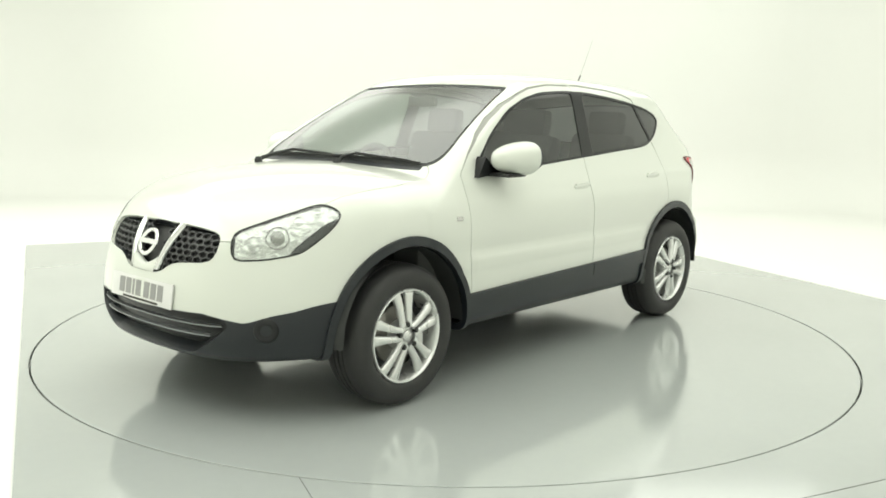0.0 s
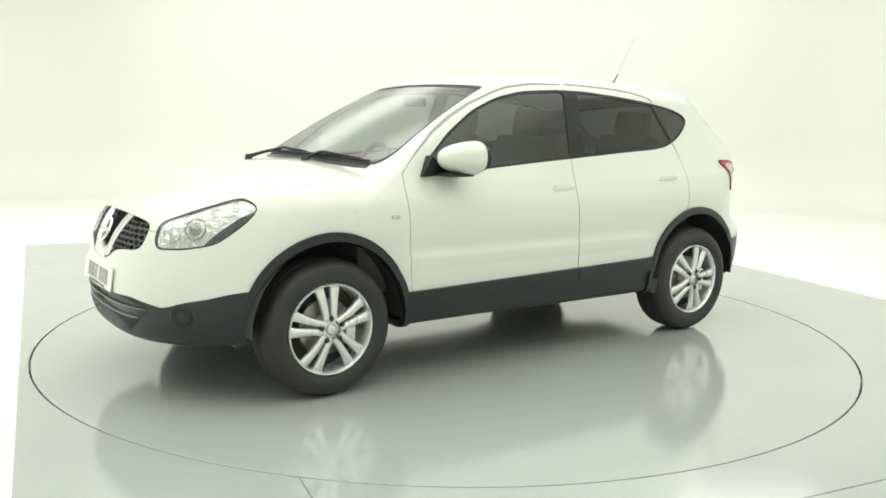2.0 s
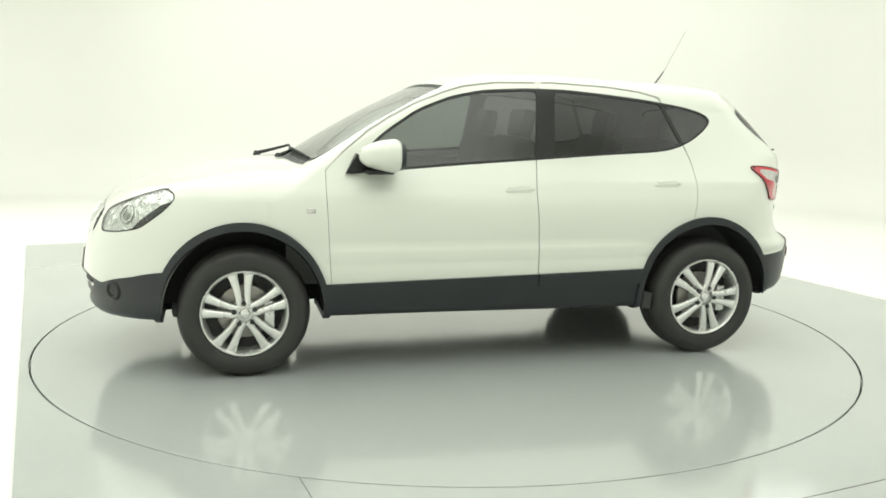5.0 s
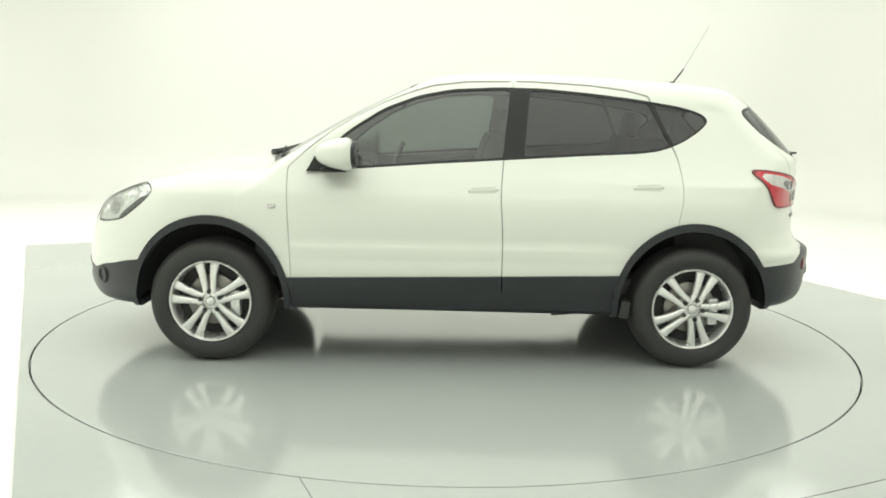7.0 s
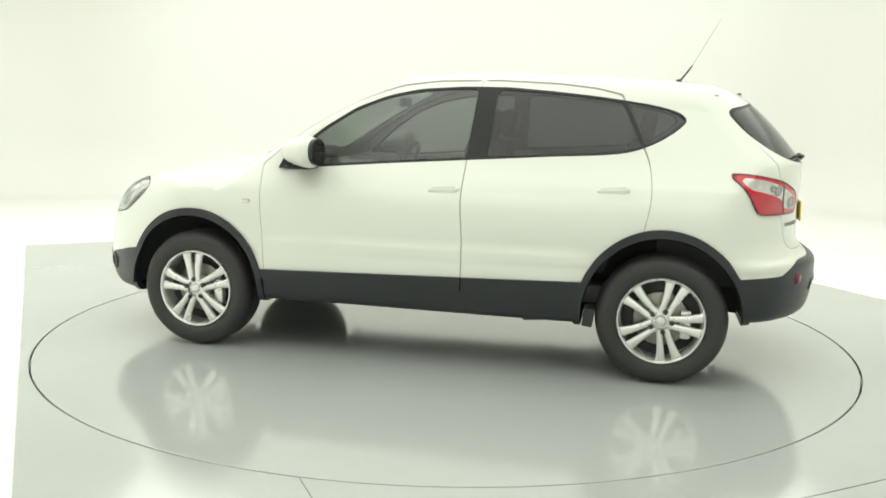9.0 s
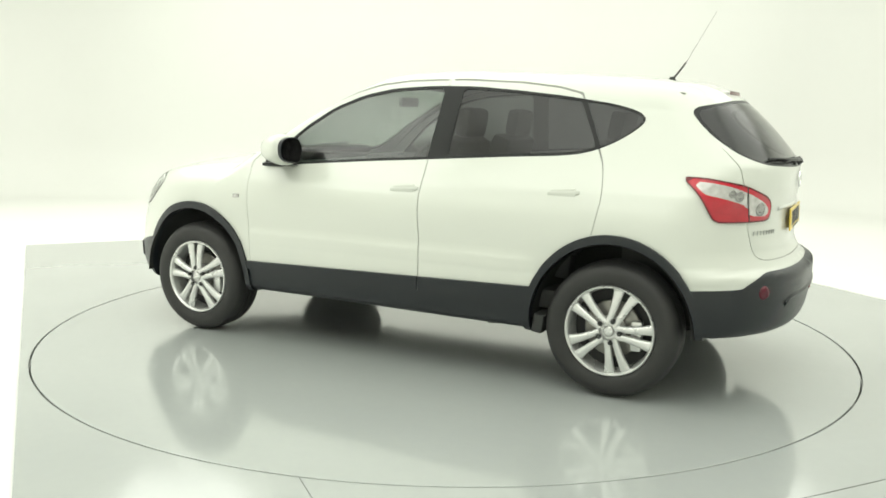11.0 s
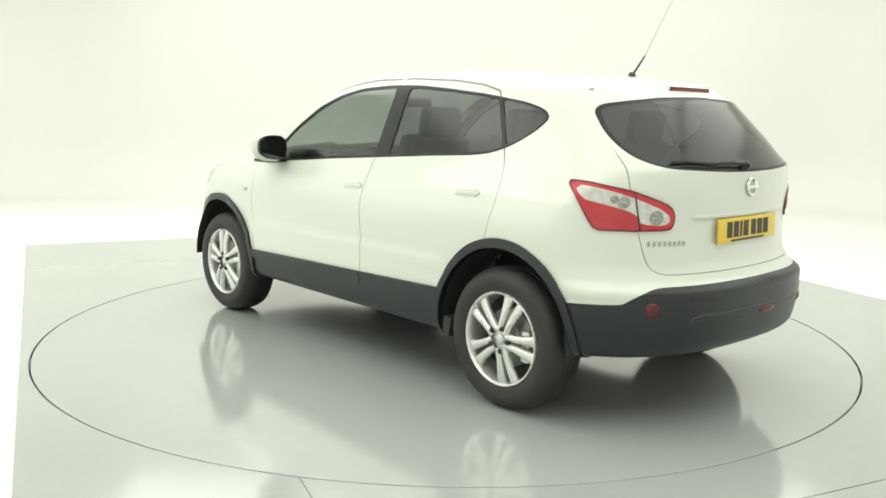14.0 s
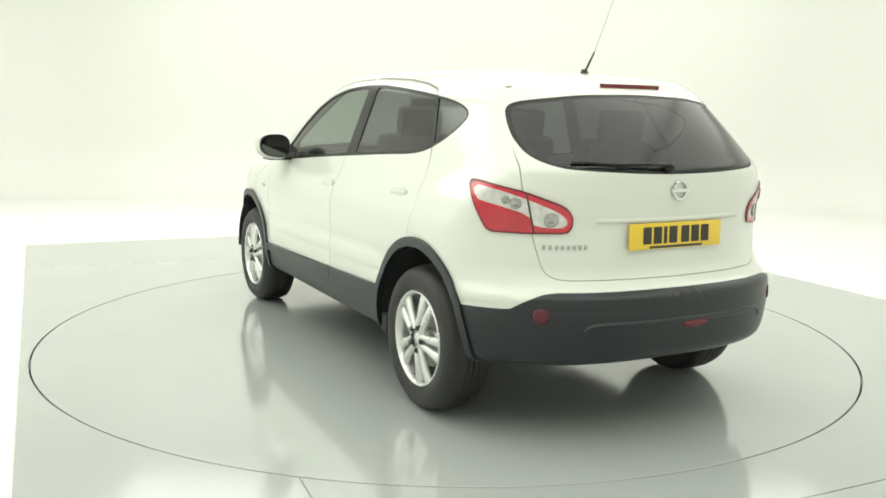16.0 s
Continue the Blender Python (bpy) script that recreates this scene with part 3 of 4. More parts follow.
    grille_back = sh.panel("upper_grille", gr, M_GLOSSBLACK, car, -0.045, 0.01, "black honeycomb upper grille")
    mo, faces = sh.cut(faces, lambda x, y, z: np.maximum(outline_field(y, z, mouth), 1.6 - x))
    mouth_back = sh.panel("lower_grille", mo, M_GLOSSBLACK, car, -0.06, 0.01, "black slatted lower air intake")
    for of, holder, depth in ((grille, "upper_grille", 0.05), (mouth, "lower_grille", 0.065)):
        rim = [(np.array(a), np.array(b)) for a, b in zip(of, of[1:] + of[:1])]
        vs, fs = [], []
        ring = np.array([[nose_x(a[0], a[1]) * 1.0, a[0], a[1]] for a, _ in rim], float)
        for _ in range(8):
            ring[:, 0] -= solid(ring)
        n = len(ring)
        vs = list(ring + slope(ring) * 0.002) + list(ring - slope(ring) * depth)
        fs = [(i, (i + 1) % n, n + (i + 1) % n, n + i) for i in range(n)]
        mesh_object("grille_wall", vs, fs, M_CLAD, grille_back if holder == "upper_grille" else mouth_back)

    # dark cladding round the foot of the body
    def clad(x, y, z):
        a = np.abs(y)
        sill = np.interp(x, [-2.3, -1.985, -1.90, -1.72, -1.3, -0.9, 0.89, 1.3, 1.68, 1.80, 2.0, 2.3], [0.655, 0.648, 0.580, 0.570, 0.54, 0.512, 0.474, 0.5, 0.553, 0.556, 0.545, 0.545])
        nose = np.interp(a, [0.0, 0.42, 0.50, 0.59, 0.67, 0.76, 0.86, 1.0], [0.485, 0.495, 0.480, 0.462, 0.495, 0.520, 0.545, 0.56])
        t = np.clip((x - 1.60) / 0.27, 0, 1)
        return z - (sill * (1 - t) + np.minimum(nose, sill) * t)
    dark, faces = sh.cut(faces, clad)
    fb, dark = sh.cut(dark, lambda x, y, z: 1.5 - x)
    rb, dark = sh.cut(dark, lambda x, y, z: x + 1.5)
    sh.panel("front_lower_bumper", fb, M_CLAD, car, 0.004, 0.02, "dark grey plastic lower front bumper")
    bumper = sh.panel("rear_lower_bumper", rb, M_CLAD, car, 0.004, 0.02, "dark grey plastic lower rear bumper")
    vs, fs, line = [], [], [(0.50, 0.490), (0.485, 0.512), (0.46, 0.522)] + [(0.42 - 0.06 * i, 0.525) for i in range(15)] + [(-0.46, 0.522), (-0.485, 0.512), (-0.50, 0.490)]
    for y, z in line:
        p, nrm = on_shell(0, y, z, (0, -1))
        for dz, ps in ((0.010, 0.002), (0.004, 0.011), (-0.004, 0.012), (-0.020, 0.002)):
            vs.append(p + nrm * ps + Vector((0, 0, dz)))
    for i in range(len(line) - 1):
        for j in range(3):
            fs.append((i * 4 + j, (i + 1) * 4 + j, (i + 1) * 4 + j + 1, i * 4 + j + 1))
    mesh_object("bumper_crease", vs, fs, M_CLAD, bumper)
    side_clad, under = sh.cut(dark, lambda x, y, z: 0.60 - np.abs(y))
    front_sill, rear_sill = sh.cut(side_clad, lambda x, y, z: -0.265 - x)
    for nm, fs in (("front_sill_moulding", front_sill), ("rear_sill_moulding", rear_sill)):
        upper, lower = sh.cut(fs, lambda x, y, z: 0.425 - z)
        inner, _ = sh.cut(upper, lambda x, y, z: np.abs(x + 0.265) * -1 + 0.003)
        pair(nm, inner, M_CLAD, 0.014, 0.02, "dark grey plastic sill moulding")
        pair("sill", lower, M_CLAD, 0.003, 0.015, "dark grey lower sill")
    sh.panel("underbody", under, M_DARKMETAL, car, -0.01, 0.01, "dark underbody")

    # painted panels and the gaps between them
    gaps = []

    def panel_cut(field, fs, top=9.0, grow=0.0):
        frame_joint = lambda x, z: np.where((z > 1.512) & (np.abs(x + 0.32) < 0.015), 0.05, 1.0)
        wide = lambda x, z: GAP * np.clip((top - z) / 0.06, 0.03, 1) * (1 + grow * np.clip((z - 1.1) / 0.1, 0, 1)) * frame_joint(x, z)
        ins, rest = sh.cut(fs, lambda x, y, z: field(x, y, z) + wide(x, z))
        gap, rest = sh.cut(rest, lambda x, y, z: field(x, y, z) - wide(x, z))
        if top < 9:
            ins = ins + [f for f in gap if sh.v[f[0]][2] > top + 0.01]
            gap = [f for f in gap if sh.v[f[0]][2] <= top + 0.01]
        gaps.extend(gap)
        return ins, rest

    rx, rz = (np.array(c) for c in zip(*sorted(RAIL)))
    lean = lambda x: 1 / np.sqrt(1 + np.interp(x, (rx[1:] + rx[:-1]) / 2, np.diff(rz) / np.diff(rx)) ** 2)
    rail = lambda x, z: (z - np.interp(x, rx, rz)) * lean(x)
    d, faces = panel_cut(lambda x, y, z: np.maximum(np.maximum(outline_field(x, z, fdoor), rail(x, z)), on_side(y)), faces, grow=2.0)
    pair("front_door", d, M_PAINT, 0, 0.012)
    d, faces = panel_cut(lambda x, y, z: np.maximum(np.maximum(outline_field(x, z, rdoor), rail(x, z)), on_side(y)), faces, grow=2.0)
    pair("rear_door", d, M_PAINT, 0, 0.012)
    d, faces = panel_cut(lambda x, y, z: np.maximum(outline_field(x, y, hood), 0.80 - z), faces)
    sh.panel("bonnet", d, M_PAINT, car, 0, 0.012)
    d, faces = panel_cut(lambda x, y, z: np.maximum(outline_field(y, z, hatch), x + 1.56), faces, 1.24)
    sh.panel("tailgate", d, M_PAINT, car, 0, 0.012)
    d, faces = sh.cut(faces, lambda x, y, z: np.maximum(1.66 - x, z - 0.90))
    sh.panel("front_bumper", d, M_PAINT, car, 0, 0.012)
    d, faces = sh.cut(faces, lambda x, y, z: np.maximum(x + 1.70, z - 0.75))
    sh.panel("rear_bumper", d, M_PAINT, car, 0, 0.012)
    roof, faces = sh.cut(faces, lambda x, y, z: 1.2 - z)
    sh.panel("roof", roof, M_PAINT, car, 0, 0.012)
    fen, faces = sh.cut(faces, lambda x, y, z: 0.3 - x)
    pair("front_wing", fen, M_PAINT, 0, 0.012)
    pair("rear_quarter", faces, M_PAINT, 0, 0.012)
    sh.panel("panel_gap", gaps, M_PANELGAP, car, -0.005, 0, "dark shut lines between panels")

    build_details(car, sh)
    return car


def on_shell(x, y, z, axis):
    """Slide a point along one axis onto the body's outer face."""
    lo, hi = 0.0, 1.3
    base = np.array([x, y, z], float)
    base[axis[0]] = 0.0 if axis[0] == 1 else axis[1] * 1.0
    for _ in range(40):
        mid = (lo + hi) / 2
        p = base.copy()
        p[axis[0]] += axis[1] * mid
        if solid(p[None])[0] > 0:
            hi = mid
        else:
            lo = mid
    p[axis[0]] = base[axis[0]] + axis[1] * lo
    return Vector(p), Vector(slope(p[None])[0])


def build_wheel(car, x, y, z, side, spin):
    """Alloy with five split spokes, tyre, disc, nuts and cap. The axis lies along y; side is the way it faces."""
    R = 0.338
    turn = pose(x, y, z, 0, 0, 0 if side > 0 else 180)
    bm = bmesh.new()
    lathe(bm, [(0.212, 0.004), (0.216, 0.010), (0.221, 0.011), (0.225, 0.006), (0.226, -0.01), (0.218, -0.02), (0.208, -0.05), (0.200, -0.17)], 64, "y")
    lathe(bm, [(0.217, 0.009), (0.211, 0.000), (0.204, -0.03), (0.198, -0.17)], 64, "y")
    lathe(bm, [(0.001, 0.000), (0.034, 0.002), (0.050, 0.001), (0.062, -0.006), (0.068, -0.03), (0.070, -0.06)], 40, "y")
    bmesh.ops.recalc_face_normals(bm, faces=bm.faces[:])
    wheel = part("wheel", bm, M_ALLOY, car, "silver five-twin-spoke alloy wheel", 45)
    wheel.matrix_local = turn
    for k in range(5):
        for s in (-1, 1):
            a = radians(90 + spin + 72 * k)
            bm = bmesh.new()
            pts = [(0.040, s * 0.0185, 0.031, 0.004), (0.085, s * 0.0225, 0.029, 0.004), (0.14, s * 0.0295, 0.026, 0.004), (0.185, s * 0.038, 0.020, 0.0), (0.214, s * 0.046, 0.012, 0.0)]
            wid = [0.016, 0.0155, 0.0185, 0.023, 0.029]
            rows = []
            for (r, off, top, _), w in zip(pts, wid):
                top -= 0.022
                row = []
                for dx, dz in ((-w, -0.02), (-w, -0.002), (-w * 0.55, 0.006), (w * 0.55, 0.006), (w, -0.002), (w, -0.02)):
                    u, t = r, off + dx
                    row.append(bm.verts.new((u * math.cos(a) - t * math.sin(a), top + dz, u * math.sin(a) + t * math.cos(a))))
                rows.append(row)
            for p, q in zip(rows, rows[1:]):
                for j in range(5):
                    bm.faces.new((p[j], q[j], q[j + 1], p[j + 1]))
            bmesh.ops.recalc_face_normals(bm, faces=bm.faces[:])
            part("spoke", bm, M_ALLOY, wheel, "", 50)
    bm = bmesh.new()
    prof = [(0.219, -0.008), (0.229, 0.006), (0.245, 0.014), (0.275, 0.019), (0.300, 0.015), (0.316, 0.003), (0.328, -0.014), (0.335, -0.035), (R, -0.06)]
    for g in (-0.075, -0.105, -0.135):
        prof += [(R, g + 0.006), (R - 0.007, g + 0.003), (R - 0.007, g - 0.003), (R, g - 0.006)]
    prof += [(0.335, -0.170), (0.327, -0.192), (0.308, -0.206), (0.26, -0.206), (0.215, -0.190)]
    lathe(bm, prof, 96, "y")
    bmesh.ops.recalc_face_normals(bm, faces=bm.faces[:])
    part("tyre", bm, M_TYRE, wheel, "black road tyre", 50)
    bm = bmesh.new()
    lathe(bm, [(0.06, -0.062), (0.135, -0.062), (0.142, -0.066), (0.142, -0.085), (0.06, -0.09)], 40, "y")
    part("brake_disc", bm, M_STEEL, wheel, "steel brake disc", 40)
    bm = bmesh.new()
    box(bm, (-0.125, -0.055, -0.02), (0.055, 0.05, 0.15), 0.014)
    part("brake_caliper", bm, M_ALLOY, wheel, "", 40)
    bm = bmesh.new()
    lathe(bm, [(0.001, -0.1), (0.21, -0.1)], 40, "y")
    part("back_plate", bm, M_DARKMETAL, wheel)
    nut = None
    for k in range(5):
        a = radians(90 + spin + 72 * k)
        if nut is None:
            bm = bmesh.new()
            lathe(bm, [(0.001, 0.013), (0.009, 0.013), (0.0125, 0.010), (0.0125, -0.012)], 6, "y")
            nut = part("wheel_nut", bm, M_SEAL, wheel)
            ob = nut
        else:
            ob = new("wheel_nut", nut.data)
            ob.parent = wheel
        ob.location = (0.056 * math.cos(a), 0.009, 0.056 * math.sin(a))
    bm = bmesh.new()
    lathe(bm, [(0.001, 0.011), (0.020, 0.010), (0.027, 0.006), (0.029, -0.004)], 28, "y")
    part("centre_cap", bm, M_ALLOY, wheel, "", 40)


def build_seat(car, x, y):
    bm = bmesh.new()
    box(bm, (x, y, 0.62), (0.50, 0.48, 0.18), 0.05, pose(0, 0, 0, 0, -6, 0))
    seat = part("seat", bm, M_CLOTH, car, "charcoal cloth seat", 50)
    bm = bmesh.new()
    box(bm, (x - 0.30, y, 0.94), (0.14, 0.46, 0.62), 0.05, pose(0, 0, 0, 0, -18, 0))
    part("backrest", bm, M_CLOTH, seat, "", 50)
    bm = bmesh.new()
    box(bm, (x - 0.42, y, 1.315), (0.09, 0.27, 0.17), 0.04, pose(0, 0, 0, 0, -10, 0))
    part("headrest", bm, M_CLOTH, seat, "", 50)
    bm = bmesh.new()
    for s in (-1, 1):
        tube(bm, [(x - 0.41, y + s * 0.05, 1.20), (x - 0.42, y + s * 0.05, 1.27)], 0.006)
    part("headrest_posts", bm, M_CHROME, seat)


def bars(parent, name, mat, origin, across, up, nrm, widths, gap, height):
    """A row of plain upright bars in place of characters."""
    total = sum(widths) + gap * (len(widths) - 1)
    x = -total / 2
    for w in widths:
        if w > 0:
            bm = bmesh.new()
            m = Matrix((across.to_4d(), up.to_4d(), nrm.to_4d(), (0, 0, 0, 1))).transposed()
            for i in range(3):
                m[i][3] = origin[i]
            m[3] = (0, 0, 0, 1)
            prism(bm, [(x, -height / 2), (x + w, -height / 2), (x + w, height / 2), (x, height / 2)], 0, 0.0015, m)
            part(name, bm, mat, parent)
        x += w + gap


def plate(car, name, centre, tilt, facing, mat, label, ink):
    bm = bmesh.new()
    ob_m = Matrix.Translation(centre) @ pose(0, 0, 0, 0, tilt, 0)
    box(bm, (0, 0, 0), (0.007, 0.52, 0.111), 0.0025)
    p = part(name, bm, mat, car, label, 30)
    p.matrix_local = ob_m
    bars(p, "plate_bar", ink, (facing * 0.0036, 0, 0.003), Vector((0, facing, 0)), Vector((0, 0, 1)), Vector((facing, 0, 0)), [0.045, 0.045, 0.018, 0.045, 0.0, 0.045, 0.045, 0.045], 0.012, 0.072)
    bm = bmesh.new()
    box(bm, (facing * 0.0036, 0.0, -0.047), (0.001, 0.30, 0.010))
    part("dealer_strip", bm, M_INK, p)
    return p


def emblem(car, centre, nrm, r, mat, label):
    m = Matrix.Translation(centre) @ nrm.to_track_quat("Y", "Z").to_matrix().to_4x4()
    bm = bmesh.new()
    lathe(bm, [(r * 0.72, 0.002), (r * 0.78, 0.009), (r * 0.94, 0.009), (r, 0.002)], 36, "y", m)
    box(bm, m @ Vector((0, 0.006, 0)), (r * 2.3, 0.010, r * 0.34), 0.002, m.to_3x3().to_4x4())
    part("badge", bm, mat, car, label, 40)


def build_details(car, sh):
    # wheels
    for x, y, side, spin in ((1.315, 0.858, 1, -5), (-1.315, 0.862, 1, 22), (1.315, -0.858, -1, 10), (-1.315, -0.862, -1, 40)):
        build_wheel(car, x, y, 0.330, side, spin)
    # wheel-arch liners
    for cx in (1.318, -1.308):
        for s in (-1, 1):
            vs, fs = [], []
            prof = [(0.416, 0.865), (0.428, 0.82), (0.430, 0.56), (0.02, 0.56)]
            n = 30
            for i in range(n + 1):
                a = math.pi * i / n
                for r, yy in prof:
                    vs.append((cx + r * 0.96 * math.cos(a), s * yy, 0.335 + r * math.sin(a)))
            k = len(prof)
            for i in range(n):
                for j in range(k - 1):
                    fs.append((i * k + j, i * k + j + 1, (i + 1) * k + j + 1, (i + 1) * k + j))
            mesh_object("arch_liner", vs, fs, M_SEAL, car, "black wheel-arch liner")
    # mud flaps ahead of and behind the wheels, axles, exhaust, subframes
    for s in (-1, 1):
        for x, z in ((-0.945, 0.320),):
            bm = bmesh.new()
            box(bm, (x, s * 0.80, z), (0.055, 0.13, 0.095), 0.006, pose(0, 0, 0, 0, -8, 0))
            part("mud_flap", bm, M_SEAL, car)
    bm = bmesh.new()
    tube(bm, [(-1.315, -0.74, 0.33), (-1.315, -0.4, 0.31), (-1.315, 0.4, 0.31), (-1.315, 0.74, 0.33)], 0.05, 12)
    part("rear_axle", bm, M_DARKMETAL, car, "", 40)
    bm = bmesh.new()
    tube(bm, [(1.315, -0.74, 0.33), (1.315, 0.74, 0.33)], 0.04, 12)
    box(bm, (1.45, 0, 0.27), (0.5, 0.9, 0.10), 0.03)
    part("front_subframe", bm, M_DARKMETAL, car, "", 40)
    bm = bmesh.new()
    tube(bm, [(0.9, -0.1, 0.26), (-0.6, -0.1, 0.25), (-1.0, -0.3, 0.27), (-1.5, -0.35, 0.28)], 0.03, 10)
    box(bm, (-1.72, -0.1, 0.33), (0.26, 0.75, 0.13), 0.05)
    part("exhaust", bm, M_DARKMETAL, car, "", 40)
    for s in (-1, 1):
        bm = bmesh.new()
        box(bm, (-0.72, s * 0.62, 0.262), (0.30, 0.06, 0.04), 0.012, pose(0, 0, 0, 0, 5, 0))
        part("jacking_bracket", bm, M_DARKMETAL, car, "", 40)

    # upper grille: mesh, V-shaped bright bar, badge
    nose = lambda y, z, push: on_shell(0, y, z, (0, 1))[0] + on_shell(0, y, z, (0, 1))[1] * push
    of = rounded(mirrored(GRILLE), 2)
    grid = []
    for row, z in enumerate(np.arange(0.665, 0.86, 0.026)):
        for y in np.arange(-0.48 + (row % 2) * 0.024, 0.48, 0.048):
            if outline_field(np.array([y]), np.array([z]), of)[0] < -0.004 and abs(y) > 0.09:
                grid.append((y, z))
    grille_grey = surface("grille_grey", (0.065, 0.067, 0.067), 0.4)
    for half in (1, -1):
        bm = bmesh.new()
        for y, z in [q for q in grid if q[0] * half > 0]:
            p, nrm = on_shell(0, y, z, (0, 1))
            m = Matrix.Translation(p - nrm * 0.022) @ nrm.to_track_quat("Y", "Z").to_matrix().to_4x4()
            for k in range(6):
                a = radians(60 * k + 30)
                b = radians(60 * k + 90)
                q = [Vector((0.0275 * math.cos(t) * 0.98, 0, 0.0165 * math.sin(t))) for t in (a, b)]
                d = (q[1] - q[0]).normalized()
                nn = Vector((-d.z, 0, d.x)) * 0.0022
                vs = [bm.verts.new(m @ (c + o + e)) for e in (Vector((0, 0.006, 0)), Vector((0, -0.012, 0))) for c, o in ((q[0], nn), (q[1], nn), (q[1], -nn), (q[0], -nn))]
                bm.faces.new(vs[0:4])
                bm.faces.new((vs[0], vs[4], vs[5], vs[1]))
                bm.faces.new((vs[2], vs[6], vs[7], vs[3]))
        part("honeycomb_mesh", bm, grille_grey, car, "dark grey honeycomb grille mesh")
    for s in (-1, 1):
        vs, fs = [], []
        for t in np.linspace(0, 1, 8):
            yo, z = s * (0.160 - 0.062 * t), 0.852 - 0.205 * t
            for dy, ps in ((0.0135, -0.02), (0.012, 0.004), (0.0, 0.008), (-0.012, 0.004), (-0.0135, -0.02)):
                vs.append(nose(yo + dy, z, ps))
        for i in range(7):
            for j in range(4):
                fs.append((i * 5 + j, i * 5 + j + 1, (i + 1) * 5 + j + 1, (i + 1) * 5 + j))
        mesh_object("grille_strut", vs, fs, M_CHROME, car, "bright slanted grille strut")
    # painted fill between the struts, scooped out under the badge
    vs, fs = [], []
    for u in np.linspace(-1, 1, 17):
        top = 0.668 + 0.040 * u * u
        for t, ps in ((0.0, -0.02), (0.0, 0.003), (0.33, 0.005), (0.66, 0.005), (1.0, 0.002), (1.0, -0.03)):
            z = 0.634 + (top - 0.634) * t
            vs.append(nose(u * (0.152 - 0.302 * (0.852 - z)), z, ps))
    for i in range(16):
        for j in range(5):
            fs.append((i * 6 + j, (i + 1) * 6 + j, (i + 1) * 6 + j + 1, i * 6 + j + 1))
    mesh_object("grille_centre_panel", vs, fs, M_PAINT, car, "white painted panel under the badge")
    p, nrm = on_shell(0, 0, 0.757, (0, 1))
    emblem(car, p + nrm * 0.008, nrm, 0.068, M_CHROME, "round chrome badge with a plain bar")
    # lower intake slats
    for z in (0.440, 0.392):
        vs, fs = [], []
        w = 0.50 if z > 0.4 else 0.44
        for t in np.linspace(-1, 1, 21):
            p, nrm = on_shell(0, w * t, z, (0, 1))
            for dz, ps in ((0.005, -0.03), (0.003, -0.012), (-0.003, -0.012), (-0.005, -0.03)):
                vs.append(p + nrm * ps + Vector((0, 0, dz)))
        for i in range(20):
            for j in range(3):
                fs.append((i * 4 + j, i * 4 + j + 1, (i + 1) * 4 + j + 1, (i + 1) * 4 + j))
        mesh_object("intake_slat", vs, fs, M_GREYSLAT if z > 0.39 else M_CLAD, car, "thin grey intake slat" if z > 0.39 else "dark intake slat", smooth=False)
    # fog lamps
    for s in (-1, 1):
        p, nrm = on_shell(0, s * 0.655, 0.432, (0, 1))
        m = Matrix.Translation(p) @ nrm.to_track_quat("Y", "Z").to_matrix().to_4x4()
        bm = bmesh.new()
        lathe(bm, [(0.001, -0.004), (0.012, -0.003), (0.020, 0.000), (0.026, -0.006)], 24, "y", m)
        fog = part("fog_lamp", bm, M_SMOKED, car, "small round front fog lamp", 40)
        bm = bmesh.new()
        lathe(bm, [(0.022, 0.000), (0.030, 0.010), (0.044, 0.012), (0.054, 0.004), (0.058, -0.01)], 28, "y", m)
        part("fog_surround", bm, M_GLOSSBLACK, fog, "", 40)

    # plates and lettering
    plate(car, "front_plate", (2.169, 0.0, 0.545), -8, 1, M_WHITEPLATE, "white front number plate", M_GLAREINK)
    rear = plate(car, "rear_plate", (-2.043, 0.0, 0.868), 2, -1, M_YELLOW, "yellow rear number plate", M_INK)
    p, nrm = on_shell(0, 0.0, 1.060, (0, -1))
    emblem(car, p + nrm * 0.003, nrm, 0.044, M_CHROME, "round silver badge with a plain bar")
    for i, y in enumerate(np.linspace(0.60, 0.44, 8)):
        p, nrm = on_shell(0, y, 0.828, (0, -1))
        bm = bmesh.new()
        box(bm, p + nrm * 0.002, (0.004, 0.013, 0.020), 0.001)
        part("model_letter_bar", bm, M_GREYINK, car)
    vs, fs = [], []
    for t in np.linspace(-1, 1, 25):
        p, nrm = on_shell(0, 0.40 * t, 0.938, (0, -1))
        for dz, ps in ((0.016, -0.004), (0.006, 0.003), (-0.010, 0.005), (-0.014, -0.004)):
            vs.append(p + nrm * ps + Vector((0, 0, dz)))
    for i in range(24):
        for j in range(3):
            fs.append((i * 4 + j, (i + 1) * 4 + j, (i + 1) * 4 + j + 1, i * 4 + j + 1))
    mesh_object("plate_garnish", vs, fs, M_PAINT, car, "white moulding over the rear plate")
    # high brake light, rear wiper, rear reflectors and fog lamp
    vs, fs = [], []
    for t in np.linspace(-1, 1, 13):
        p, nrm = on_shell(0, 0.172 * t, 1.492, (0, -1))
        for dz, ps in ((0.016, -0.01), (0.014, 0.007), (-0.014, 0.007), (-0.016, -0.01)):
            vs.append(p + Vector((-ps, 0, dz)))
    for i in range(12):
        for j in range(3):
            fs.append((i * 4 + j, (i + 1) * 4 + j, (i + 1) * 4 + j + 1, i * 4 + j + 1))
    mesh_object("high_brake_light", vs, fs, M_DARKRED, car, "dark red high-level brake light", smooth=False)
    p0, n0 = on_shell(0, 0.06, 1.152, (0, -1))
    bm = bmesh.new()
    arm = [p0 + n0 * 0.022]
